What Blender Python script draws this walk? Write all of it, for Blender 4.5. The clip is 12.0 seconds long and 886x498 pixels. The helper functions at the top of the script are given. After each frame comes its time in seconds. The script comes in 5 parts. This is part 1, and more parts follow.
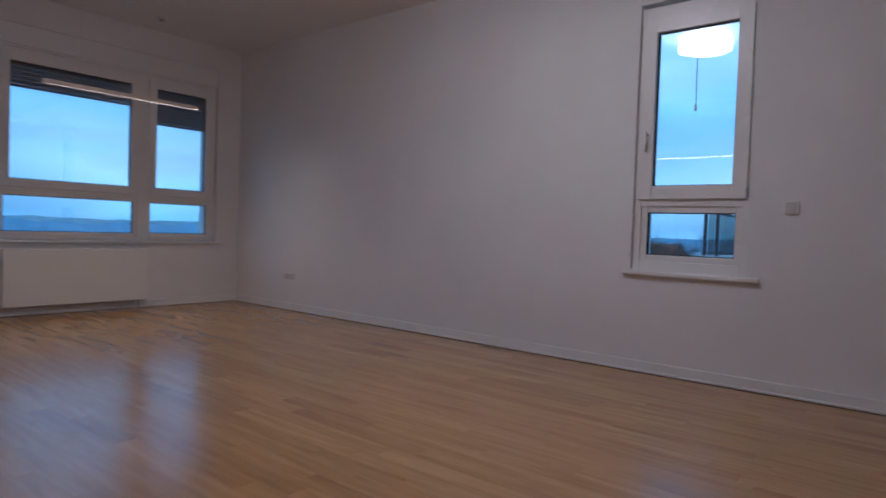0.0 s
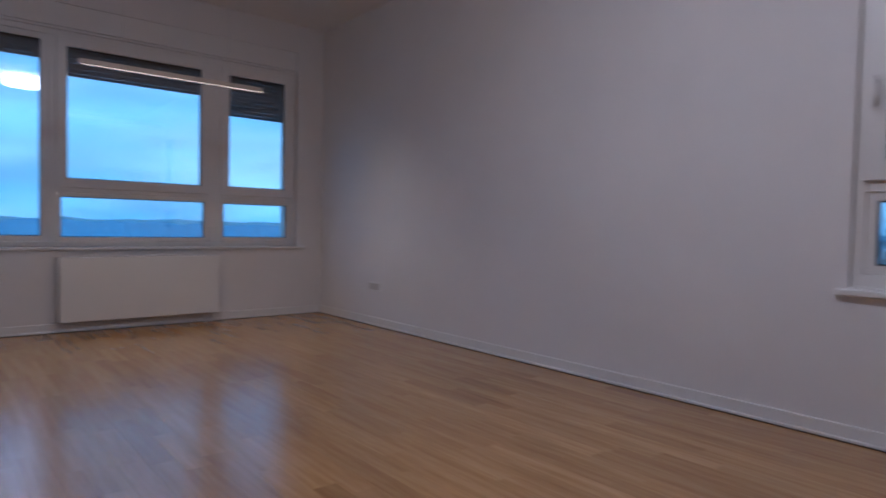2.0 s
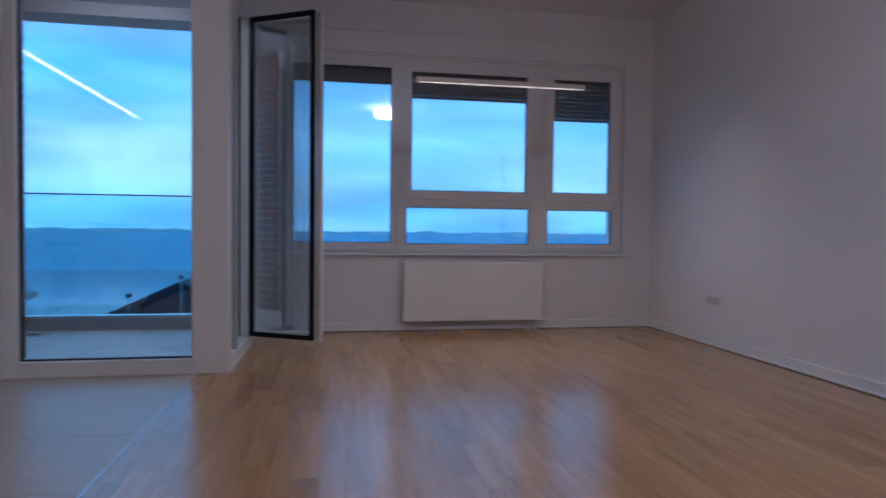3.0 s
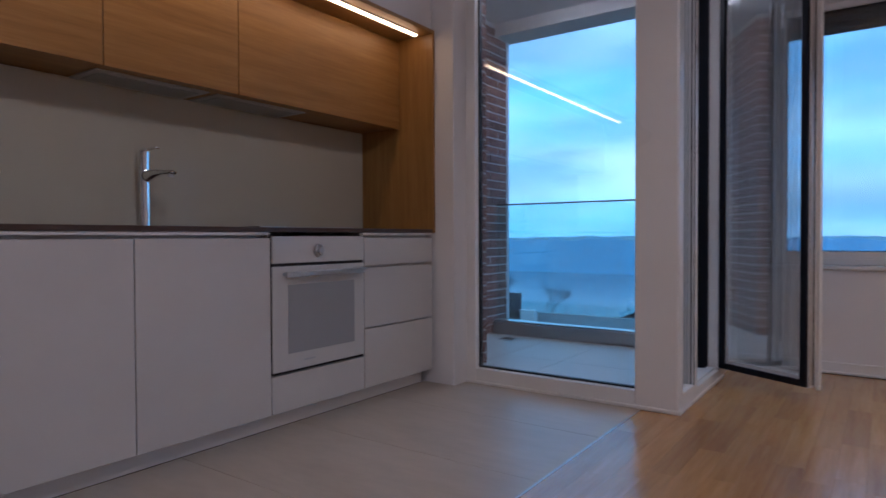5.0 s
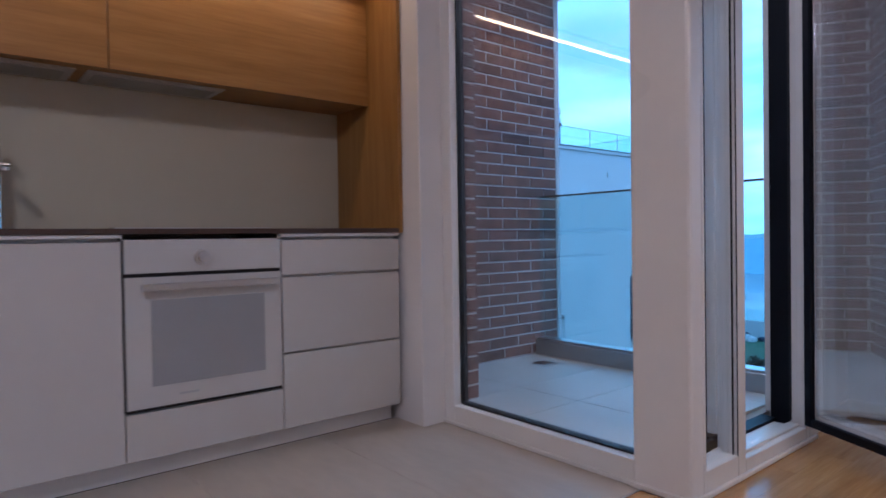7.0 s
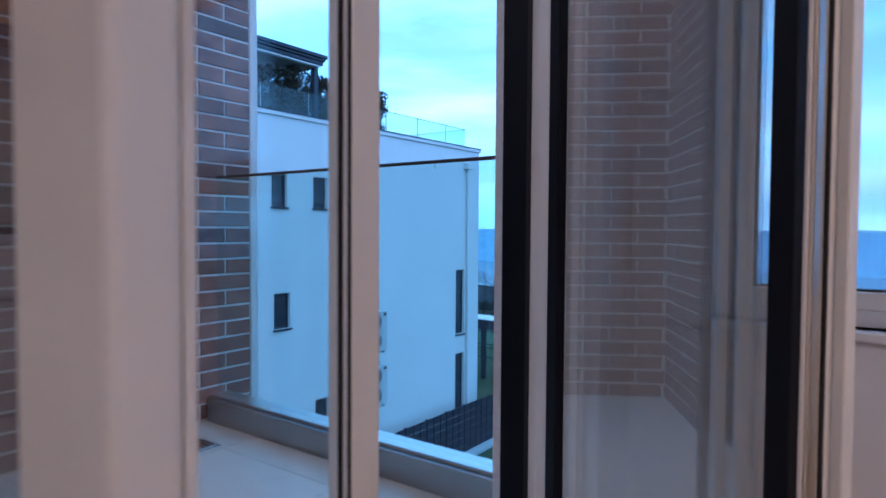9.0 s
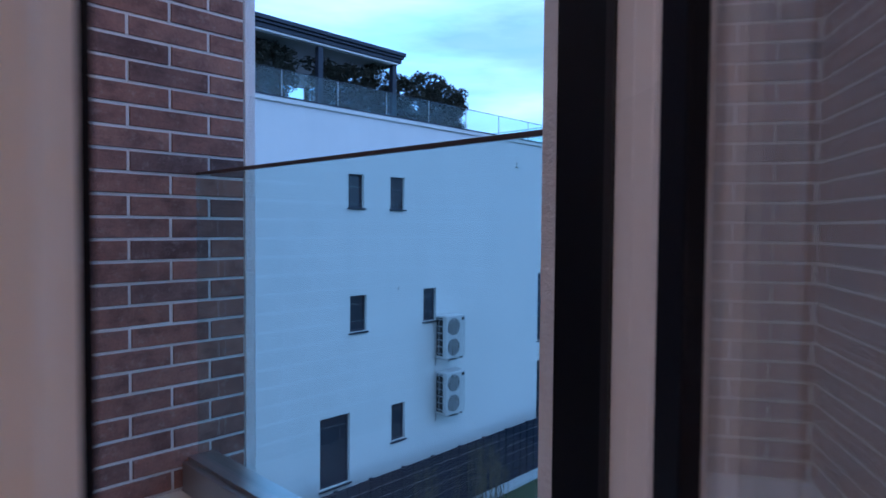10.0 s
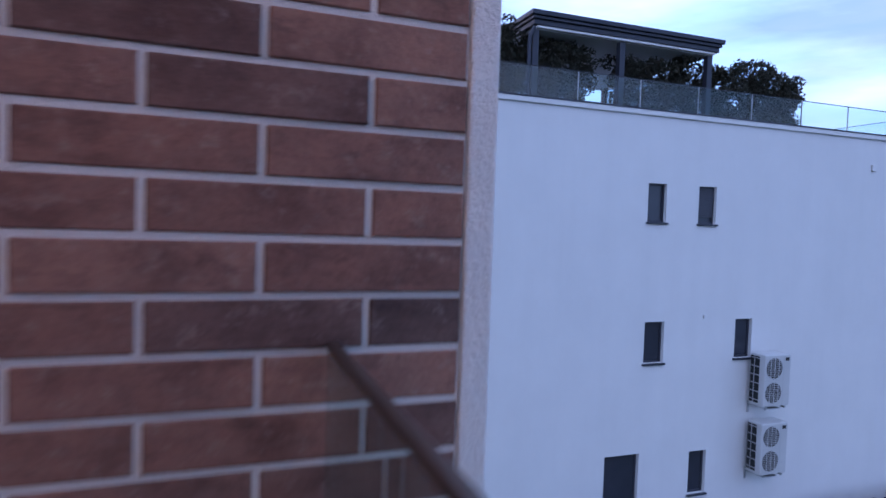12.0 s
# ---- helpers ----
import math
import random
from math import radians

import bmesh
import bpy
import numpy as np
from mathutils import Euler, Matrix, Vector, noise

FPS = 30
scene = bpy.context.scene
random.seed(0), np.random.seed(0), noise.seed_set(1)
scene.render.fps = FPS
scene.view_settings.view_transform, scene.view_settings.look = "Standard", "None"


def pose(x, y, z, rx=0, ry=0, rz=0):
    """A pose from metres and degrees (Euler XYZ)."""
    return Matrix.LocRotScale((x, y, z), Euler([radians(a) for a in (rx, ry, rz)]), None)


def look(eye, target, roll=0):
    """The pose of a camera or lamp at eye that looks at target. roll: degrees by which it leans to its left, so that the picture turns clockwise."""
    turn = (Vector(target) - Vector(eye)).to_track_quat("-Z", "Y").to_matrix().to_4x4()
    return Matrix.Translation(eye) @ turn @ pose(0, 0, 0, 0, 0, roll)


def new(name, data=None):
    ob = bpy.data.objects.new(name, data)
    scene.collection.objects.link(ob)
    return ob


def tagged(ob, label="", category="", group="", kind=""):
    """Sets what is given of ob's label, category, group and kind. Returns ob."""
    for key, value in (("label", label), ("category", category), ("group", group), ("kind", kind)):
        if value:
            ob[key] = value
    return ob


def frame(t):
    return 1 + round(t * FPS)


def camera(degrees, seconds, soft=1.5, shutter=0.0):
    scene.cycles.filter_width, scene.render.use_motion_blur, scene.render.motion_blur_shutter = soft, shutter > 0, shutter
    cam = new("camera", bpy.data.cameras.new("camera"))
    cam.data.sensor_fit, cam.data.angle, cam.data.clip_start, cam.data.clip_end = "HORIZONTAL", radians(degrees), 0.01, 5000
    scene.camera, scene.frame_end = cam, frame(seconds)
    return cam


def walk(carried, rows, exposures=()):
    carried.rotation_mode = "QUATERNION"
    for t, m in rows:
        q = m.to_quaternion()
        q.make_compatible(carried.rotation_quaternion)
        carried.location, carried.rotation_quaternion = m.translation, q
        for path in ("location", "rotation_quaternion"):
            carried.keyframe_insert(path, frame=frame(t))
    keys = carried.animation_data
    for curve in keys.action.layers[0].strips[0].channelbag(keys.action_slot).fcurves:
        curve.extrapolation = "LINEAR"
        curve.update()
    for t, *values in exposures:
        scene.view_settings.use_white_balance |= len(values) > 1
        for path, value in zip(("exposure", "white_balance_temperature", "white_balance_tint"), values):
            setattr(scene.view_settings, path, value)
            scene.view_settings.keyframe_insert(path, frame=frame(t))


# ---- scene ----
cam = camera(71, 12.0, soft=1.6, shutter=0.4)
PATH = [
    (0, (-0.656, 0.236, 0.894), (0.884, 1.511, 0.834), 1.99),
    (0.5, (-0.379, 0.410, 0.906), (1.273, 1.535, 0.835), 1.75),
    (1, (-0.161, 0.588, 0.914), (1.511, 1.682, 0.835), 1.59),
    (1.5, (0.041, 0.808, 0.920), (1.643, 2.003, 0.852), 1.75),
    (2, (0.241, 0.978, 0.912), (1.523, 2.511, 0.837), 1.25),
    (2.5, (0.403, 1.140, 0.875), (1.213, 2.968, 0.825), 0.57),
    (3, (0.455, 1.273, 0.864), (0.799, 3.242, 0.809), 0.57),
    (3.5, (0.425, 1.436, 0.858), (0.449, 3.435, 0.802), 0.50),
    (3.7, (0.450, 1.508, 0.860), (0.300, 3.502, 0.804), 0.38),
    (5.3, (0.708, 2.213, 0.866), (-0.563, 3.757, 0.828), -0.40),
    (5.5, (0.763, 2.311, 0.865), (-0.558, 3.812, 0.826), -0.55),
    (6, (0.836, 2.619, 0.868), (-0.643, 3.966, 0.836), -0.66),
    (6.5, (0.858, 2.957, 0.863), (-0.669, 4.248, 0.828), -0.66),
    (7, (0.842, 3.323, 0.859), (-0.700, 4.597, 0.826), -0.90),
    (7.5, (0.710, 3.702, 0.861), (-0.704, 5.116, 0.821), -1.10),
    (7.7, (0.672, 3.850, 0.860), (-0.672, 5.331, 0.814), -1.15),
    (9.3, (0.318, 5.093, 0.930), (-0.857, 6.711, 0.861), 0.40),
    (9.5, (0.245, 5.215, 0.937), (-0.973, 6.800, 0.867), 0.50),
    (10, (0.058, 5.565, 0.957), (-1.326, 7.007, 0.887), 0.46),
    (10.5, (-0.186, 5.824, 0.980), (-1.684, 7.148, 0.909), 0.40),
    (11, (-0.542, 6.011, 1.010), (-2.298, 6.968, 0.948), 0.00),
    (11.5, (-0.884, 6.146, 1.140), (-2.763, 6.826, 1.071), 0.70),
    (12, (-1.208, 6.359, 1.281), (-3.086, 7.039, 1.199), 1.88),
]
EXPOSURES = [(0, 0.47, 5240, 18), (1.4, 0.60, 5200, 19), (2.3, 0.50, 4950, 18), (3.0, 0.58, 4860, 19), (3.6, 0.51, 4950, 20), (5.5, 0.92, 5300, 22), (7.7, 1.26, 5120, 22),
             (9.5, 0.96, 5500, 30), (10.0, 0.80, 5720, 37), (10.5, 0.93, 6150, 47), (11.0, 0.80, 6250, 51), (11.5, 0.76, 6350, 55), (12, 0.74, 6850, 58)]
walk(cam, [(t, look(e, g, r)) for t, e, g, r in PATH], EXPOSURES)

# ---- world and sun ----
SUN_EL, SUN_ROT = radians(6), radians(250)
world = bpy.data.worlds.new("dusk_sky")
scene.world = world
world.use_nodes = True
wn, wl = world.node_tree.nodes, world.node_tree.links
wn.clear()
w_out, w_bg = wn.new("ShaderNodeOutputWorld"), wn.new("ShaderNodeBackground")
w_sky, w_tc, w_map = wn.new("ShaderNodeTexSky"), wn.new("ShaderNodeTexCoord"), wn.new("ShaderNodeMapping")
w_noise, w_ramp, w_mix = wn.new("ShaderNodeTexNoise"), wn.new("ShaderNodeValToRGB"), wn.new("ShaderNodeMixRGB")
w_sky.sky_type, w_sky.sun_disc, w_sky.sun_elevation, w_sky.sun_rotation = "NISHITA", False, SUN_EL, SUN_ROT
w_sky.ozone_density, w_sky.dust_density = 4.0, 1.5
w_map.inputs["Scale"].default_value = (1.2, 1.2, 5.5)
w_noise.inputs["Scale"].default_value, w_noise.inputs["Detail"].default_value = 2.2, 7.0
w_noise.inputs["Roughness"].default_value = 0.55
w_ramp.color_ramp.elements[0].position, w_ramp.color_ramp.elements[1].position = 0.36, 0.68
w_ramp.color_ramp.elements[0].color, w_ramp.color_ramp.elements[1].color = (0.45, 0.45, 0.45, 1), (0.95, 0.95, 0.95, 1)
# an overcast veil over the clear sky: blue-grey cloud with paler breaks
w_cloud, w_cr = wn.new("ShaderNodeTexNoise"), wn.new("ShaderNodeValToRGB")
w_cloud.inputs["Scale"].default_value, w_cloud.inputs["Detail"].default_value = 1.6, 5.0
w_cr.color_ramp.elements[0].position, w_cr.color_ramp.elements[1].position = 0.35, 0.7
w_cr.color_ramp.elements[0].color, w_cr.color_ramp.elements[1].color = (1.35, 4.9, 8.7, 1), (4.3, 7.2, 9.6, 1)
wl.new(w_tc.outputs["Generated"], w_map.inputs["Vector"])
wl.new(w_map.outputs["Vector"], w_noise.inputs["Vector"])
wl.new(w_map.outputs["Vector"], w_cloud.inputs["Vector"])
wl.new(w_noise.outputs["Fac"], w_ramp.inputs["Fac"])
wl.new(w_cloud.outputs["Fac"], w_cr.inputs["Fac"])
wl.new(w_ramp.outputs["Color"], w_mix.inputs["Fac"])
wl.new(w_sky.outputs["Color"], w_mix.inputs["Color1"])
wl.new(w_cr.outputs["Color"], w_mix.inputs["Color2"])
wl.new(w_mix.outputs["Color"], w_bg.inputs["Color"])
w_bg.inputs["Strength"].default_value = 0.142
wl.new(w_bg.outputs["Background"], w_out.inputs["Surface"])

sun_data = bpy.data.lights.new("sun", "SUN")
sun_data.energy, sun_data.angle, sun_data.color = 0.12, radians(20), (0.75, 0.87, 1.0)
sun = new("sun", sun_data)
sun.matrix_world = pose(0, 0, 30, 55, 0, 60)


# ---- materials ----
def shader(name, rough=0.5, metal=0.0, spec=0.5):
    m = bpy.data.materials.new(name)
    m.use_nodes = True
    b = m.node_tree.nodes["Principled BSDF"]
    b.inputs["Roughness"].default_value, b.inputs["Metallic"].default_value = rough, metal
    b.inputs["Specular IOR Level"].default_value = spec
    return m, m.node_tree.nodes, m.node_tree.links, b


def coords(n, l, scale, kind="Object"):
    tc, mp = n.new("ShaderNodeTexCoord"), n.new("ShaderNodeMapping")
    mp.inputs["Scale"].default_value = scale
    l.new(tc.outputs[kind], mp.inputs["Vector"])
    return mp.outputs["Vector"]


def noise_tex(n, l, vec, scale, detail=4.0, rough=0.55):
    t = n.new("ShaderNodeTexNoise")
    t.inputs["Scale"].default_value, t.inputs["Detail"].default_value, t.inputs["Roughness"].default_value = scale, detail, rough
    l.new(vec, t.inputs["Vector"])
    return t.outputs["Fac"]


def ramp(n, l, fac, stops):
    r = n.new("ShaderNodeValToRGB")
    e = r.color_ramp.elements
    while len(e) < len(stops):
        e.new(0.5)
    for i, (p, c) in enumerate(stops):
        e[i].position, e[i].color = p, (*c, 1)
    l.new(fac, r.inputs["Fac"])
    return r.outputs["Color"]


def blend(n, l, fac, a, b, mode="MIX"):
    x = n.new("ShaderNodeMixRGB")
    x.blend_type = mode
    for sock, v in (("Fac", fac), ("Color1", a), ("Color2", b)):
        if isinstance(v, (int, float)):
            x.inputs[sock].default_value = v
        elif isinstance(v, tuple):
            x.inputs[sock].default_value = (*v, 1)
        else:
            l.new(v, x.inputs[sock])
    return x.outputs["Color"]


def bump(n, l, b, height, strength, dist=0.01):
    u = n.new("ShaderNodeBump")
    u.inputs["Strength"].default_value, u.inputs["Distance"].default_value = strength, dist
    l.new(height, u.inputs["Height"])
    l.new(u.outputs["Normal"], b.inputs["Normal"])


def rough_from(n, l, b, fac, lo, hi):
    r = n.new("ShaderNodeMapRange")
    r.inputs["To Min"].default_value, r.inputs["To Max"].default_value = lo, hi
    l.new(fac, r.inputs["Value"])
    l.new(r.outputs["Result"], b.inputs["Roughness"])


def painted(name, color, rough=0.6, vary=0.06, grain=60.0, relief=0.08, scale=1.2, spec=0.4):
    m, n, l, b = shader(name, rough, spec=spec)
    v = coords(n, l, (1, 1, 1))
    big, fine = noise_tex(n, l, v, scale, 3), noise_tex(n, l, v, grain, 3)
    dark = tuple(c * (1 - vary * 1.6) for c in color)
    light = tuple(min(1, c * (1 + vary * 0.5)) for c in color)
    l.new(ramp(n, l, big, [(0.3, dark), (0.7, light)]), b.inputs["Base Color"])
    rough_from(n, l, b, big, rough * 0.9, min(1, rough * 1.1))
    bump(n, l, b, fine, relief, 0.004)
    return m


def metal(name, color, rough, grain=(8, 8, 400)):
    m, n, l, b = shader(name, rough, 1.0)
    f = noise_tex(n, l, coords(n, l, grain), 3.0, 3)
    l.new(ramp(n, l, f, [(0.3, tuple(c * 0.88 for c in color)), (0.7, color)]), b.inputs["Base Color"])
    rough_from(n, l, b, f, rough * 0.85, rough * 1.2)
    return m


def glowing(name, color, power):
    m = bpy.data.materials.new(name)
    m.use_nodes = True
    n, l = m.node_tree.nodes, m.node_tree.links
    n.clear()
    o, e = n.new("ShaderNodeOutputMaterial"), n.new("ShaderNodeEmission")
    e.inputs["Color"].default_value, e.inputs["Strength"].default_value = (*color, 1), power
    l.new(e.outputs["Emission"], o.inputs["Surface"])
    return m


def pane(name, tint, ior=1.45, wobble=0.0):
    m = bpy.data.materials.new(name)
    m.use_nodes = True
    n, l = m.node_tree.nodes, m.node_tree.links
    n.clear()
    o, mix, fr = n.new("ShaderNodeOutputMaterial"), n.new("ShaderNodeMixShader"), n.new("ShaderNodeLayerWeight")
    t, g = n.new("ShaderNodeBsdfTransparent"), n.new("ShaderNodeBsdfGlossy")
    fr.inputs["Blend"].default_value = 0.5
    pw, ma = n.new("ShaderNodeMath"), n.new("ShaderNodeMath")
    pw.operation, ma.operation = "POWER", "MULTIPLY_ADD"
    r0 = ((ior - 1) / (ior + 1)) ** 2
    pw.inputs[1].default_value, ma.inputs[1].default_value, ma.inputs[2].default_value = 5.0, 1 - r0, r0
    l.new(fr.outputs["Facing"], pw.inputs[0])
    l.new(pw.outputs[0], ma.inputs[0])
    t.inputs["Color"].default_value = (*tint, 1)
    g.inputs["Roughness"].default_value = 0.0
    if wobble:
        bp = n.new("ShaderNodeBump")
        bp.inputs["Strength"].default_value, bp.inputs["Distance"].default_value = wobble, 0.02
        l.new(noise_tex(n, l, coords(n, l, (1, 1, 1)), 1.6, 1), bp.inputs["Height"])
        l.new(bp.outputs["Normal"], g.inputs["Normal"])
    l.new(ma.outputs[0], mix.inputs["Fac"])
    l.new(t.outputs["BSDF"], mix.inputs[1])
    l.new(g.outputs["BSDF"], mix.inputs[2])
    l.new(mix.outputs["Shader"], o.inputs["Surface"])
    return m


def wood(name, a, b_, c, along, rough=0.35, per_piece=True, coat=0.0):
    """Wood with the grain along one axis; each piece takes its own tone."""
    m, n, l, b = shader(name, rough, spec=0.5)
    sc = [26.0, 26.0, 26.0]
    sc["xyz".index(along)] = 1.6
    v = coords(n, l, tuple(sc))
    info = n.new("ShaderNodeObjectInfo")
    isl = n.new("ShaderNodeNewGeometry")
    add = n.new("ShaderNodeMath")
    add.operation = "ADD"
    l.new(info.outputs["Random"], add.inputs[0])
    l.new(isl.outputs["Random Per Island"], add.inputs[1])
    fr = n.new("ShaderNodeMath")
    fr.operation = "FRACT"
    l.new(add.outputs[0], fr.inputs[0])
    off = n.new("ShaderNodeVectorMath")
    off.operation = "ADD"
    sc2 = n.new("ShaderNodeMath")
    sc2.operation = "MULTIPLY"
    sc2.inputs[1].default_value = 37.0
    l.new(fr.outputs[0], sc2.inputs[0])
    comb = n.new("ShaderNodeCombineXYZ")
    for i in range(3):
        l.new(sc2.outputs[0], comb.inputs[i])
    l.new(v, off.inputs[0])
    l.new(comb.outputs[0], off.inputs[1])
    g1, g2 = noise_tex(n, l, off.outputs[0], 1.0, 6, 0.6), noise_tex(n, l, off.outputs[0], 4.5, 4, 0.6)
    col = ramp(n, l, g1, [(0.25, a), (0.5, b_), (0.78, c)])
    fine = ramp(n, l, g2, [(0.35, (0.82, 0.80, 0.78)), (0.65, (1, 1, 1))])
    col = blend(n, l, 0.6, col, fine, "MULTIPLY")
    if per_piece:
        tone = ramp(n, l, fr.outputs[0], [(0.0, (0.80, 0.77, 0.74)), (0.35, (1.0, 0.97, 0.94)), (0.7, (0.93, 0.92, 0.90)), (1.0, (1.1, 1.1, 1.08))])
        col = blend(n, l, 1.0, col, tone, "MULTIPLY")
    l.new(col, b.inputs["Base Color"])
    rough_from(n, l, b, g2, rough * 0.85, rough * 1.2)
    b.inputs["Coat Weight"].default_value, b.inputs["Coat Roughness"].default_value = coat, 0.22
    bump(n, l, b, g2, 0.03, 0.001)
    return m


def brick_mat():
    m, n, l, b = shader("red_brick", 0.85, spec=0.25)
    v = coords(n, l, (1, 1, 1), "Object")
    info, isl, add, fr = n.new("ShaderNodeObjectInfo"), n.new("ShaderNodeNewGeometry"), n.new("ShaderNodeMath"), n.new("ShaderNodeMath")
    add.operation, fr.operation = "ADD", "FRACT"
    l.new(info.outputs["Random"], add.inputs[0])
    l.new(isl.outputs["Random Per Island"], add.inputs[1])
    l.new(add.outputs[0], fr.inputs[0])
    c4, off, mul = n.new("ShaderNodeCombineXYZ"), n.new("ShaderNodeVectorMath"), n.new("ShaderNodeMath")
    mul.operation, off.operation, mul.inputs[1].default_value = "MULTIPLY", "ADD", 23.0
    l.new(fr.outputs[0], mul.inputs[0])
    for i in range(3):
        l.new(mul.outputs[0], c4.inputs[i])
    l.new(v, off.inputs[0])
    l.new(c4.outputs[0], off.inputs[1])
    tone = ramp(n, l, fr.outputs[0], [(0.0, (0.13, 0.082, 0.078)), (0.14, (0.235, 0.115, 0.096)), (0.5, (0.285, 0.135, 0.108)),
                                      (0.72, (0.26, 0.132, 0.112)), (0.88, (0.32, 0.16, 0.128)), (1.0, (0.18, 0.105, 0.097))])
    cloud = noise_tex(n, l, off.outputs[0], 11, 4, 0.6)
    spots = noise_tex(n, l, off.outputs[0], 120, 4, 0.7)
    col = blend(n, l, 0.85, tone, ramp(n, l, cloud, [(0.3, (0.50, 0.47, 0.50)), (0.5, (0.95, 0.95, 0.95)), (0.72, (1.25, 1.2, 1.15))]), "MULTIPLY")
    vs = n.new("ShaderNodeMapping")
    vs.inputs["Scale"].default_value = (13, 36, 36)
    l.new(off.outputs[0], vs.inputs["Vector"])
    streak = noise_tex(n, l, vs.outputs["Vector"], 1.0, 5, 0.65)
    col = blend(n, l, ramp(n, l, streak, [(0.5, (0, 0, 0)), (0.75, (0.3, 0.3, 0.3))]), col, (0.30, 0.20, 0.175))
    col = blend(n, l, ramp(n, l, streak, [(0.25, (0.55, 0.55, 0.55)), (0.45, (0, 0, 0))]), col, (0.06, 0.036, 0.038))
    scuff = noise_tex(n, l, off.outputs[0], 34, 5, 0.7)
    col = blend(n, l, ramp(n, l, scuff, [(0.56, (0, 0, 0)), (0.74, (0.42, 0.42, 0.42))]), col, (0.42, 0.33, 0.30))
    col = blend(n, l, ramp(n, l, scuff, [(0.26, (0.5, 0.5, 0.5)), (0.42, (0, 0, 0))]), col, (0.13, 0.06, 0.05))
    col = blend(n, l, 0.35, col, ramp(n, l, spots, [(0.3, (0.5, 0.48, 0.48)), (0.6, (1.1, 1.08, 1.05))]), "MULTIPLY")
    col = blend(n, l, ramp(n, l, spots, [(0.70, (0, 0, 0)), (0.78, (0.35, 0.35, 0.35))]), col, (0.5, 0.42, 0.38))
    l.new(col, b.inputs["Base Color"])
    rough_from(n, l, b, cloud, 0.7, 0.95)
    bump(n, l, b, spots, 0.35, 0.004)
    return m


def tile_mat(name, base, dark, rough):
    m, n, l, b = shader(name, rough)
    v = coords(n, l, (1.0, 3.2, 1.0))
    big, vein = noise_tex(n, l, v, 2.2, 6, 0.6), noise_tex(n, l, v, 9, 5, 0.65)
    col = ramp(n, l, big, [(0.3, dark), (0.65, base)])
    col = blend(n, l, 0.35, col, ramp(n, l, vein, [(0.35, (0.86, 0.84, 0.82)), (0.6, (1, 1, 1))]), "MULTIPLY")
    l.new(col, b.inputs["Base Color"])
    rough_from(n, l, b, vein, rough * 0.85, rough * 1.25)
    bump(n, l, b, vein, 0.05, 0.002)
    return m


def stucco_mat(name, color, size, strength):
    m, n, l, b = shader(name, 0.92, spec=0.2)
    v = coords(n, l, (1, 1, 1))
    g, big, run = noise_tex(n, l, v, size, 5, 0.7), noise_tex(n, l, v, 0.9, 5, 0.6), noise_tex(n, l, coords(n, l, (1.5, 1.5, 0.12)), 1.2, 4)
    col = ramp(n, l, big, [(0.3, tuple(c * 0.95 for c in color)), (0.7, color)])
    col = blend(n, l, 0.12, col, ramp(n, l, run, [(0.3, (0.8, 0.8, 0.8)), (0.6, (1, 1, 1))]), "MULTIPLY")
    l.new(col, b.inputs["Base Color"])
    bump(n, l, b, g, strength, 0.01)
    return m


def ground_mat(name, a, b_, c, size):
    m, n, l, b = shader(name, 0.95, spec=0.1)
    v = coords(n, l, (1, 1, 1))
    big, fine = noise_tex(n, l, v, size, 6, 0.65), noise_tex(n, l, v, size * 14, 4, 0.7)
    col = ramp(n, l, big, [(0.3, a), (0.5, b_), (0.72, c)])
    l.new(blend(n, l, 0.5, col, ramp(n, l, fine, [(0.3, (0.5, 0.5, 0.5)), (0.7, (1.2, 1.2, 1.2))]), "MULTIPLY"), b.inputs["Base Color"])
    bump(n, l, b, fine, 0.6, 0.05)
    return m


M_WALL = painted("wall_paint", (0.78, 0.75, 0.73), 0.75, 0.03, 220, 0.05)
M_CEIL = painted("ceiling_paint", (0.80, 0.78, 0.76), 0.8, 0.02, 220, 0.04)
M_PVC = painted("white_pvc", (0.80, 0.775, 0.745), 0.28, 0.02, 90, 0.01)
M_TRIM = painted("white_lacquer", (0.80, 0.78, 0.755), 0.3, 0.03, 90, 0.02)
M_DARK = painted("anthracite_frame", (0.006, 0.007, 0.012), 0.45, 0.15, 200, 0.05, spec=0.15)
M_SEAL = painted("black_rubber", (0.012, 0.012, 0.014), 0.6, 0.1, 200, 0.02)
M_CAB = painted("matt_white_front", (0.58, 0.545, 0.51), 0.38, 0.02, 300, 0.01)
M_COUNTER = painted("brown_worktop", (0.075, 0.045, 0.035), 0.3, 0.12, 180, 0.02)
M_SPLASH = painted("beige_glass_splashback", (0.55, 0.505, 0.385), 0.12, 0.02, 60, 0.0)
M_OAK = wood("oak_veneer", (0.28, 0.13, 0.03), (0.36, 0.178, 0.043), (0.43, 0.23, 0.063), "y", 0.42, False)
M_OAKV = wood("oak_veneer_upright", (0.28, 0.13, 0.03), (0.36, 0.178, 0.043), (0.43, 0.23, 0.063), "z", 0.42, False)
M_PARQ = wood("oak_parquet", (0.38, 0.195, 0.062), (0.50, 0.275, 0.098), (0.60, 0.36, 0.145), "y", 0.24, True, 0.3)
M_GAP = painted("dark_joint", (0.05, 0.03, 0.02), 0.9, 0.1, 100, 0.02)
M_TILE = tile_mat("beige_floor_tile", (0.50, 0.43, 0.355), (0.43, 0.37, 0.30), 0.33)
M_BTILE = tile_mat("balcony_tile", (0.70, 0.66, 0.60), (0.62, 0.58, 0.53), 0.4)
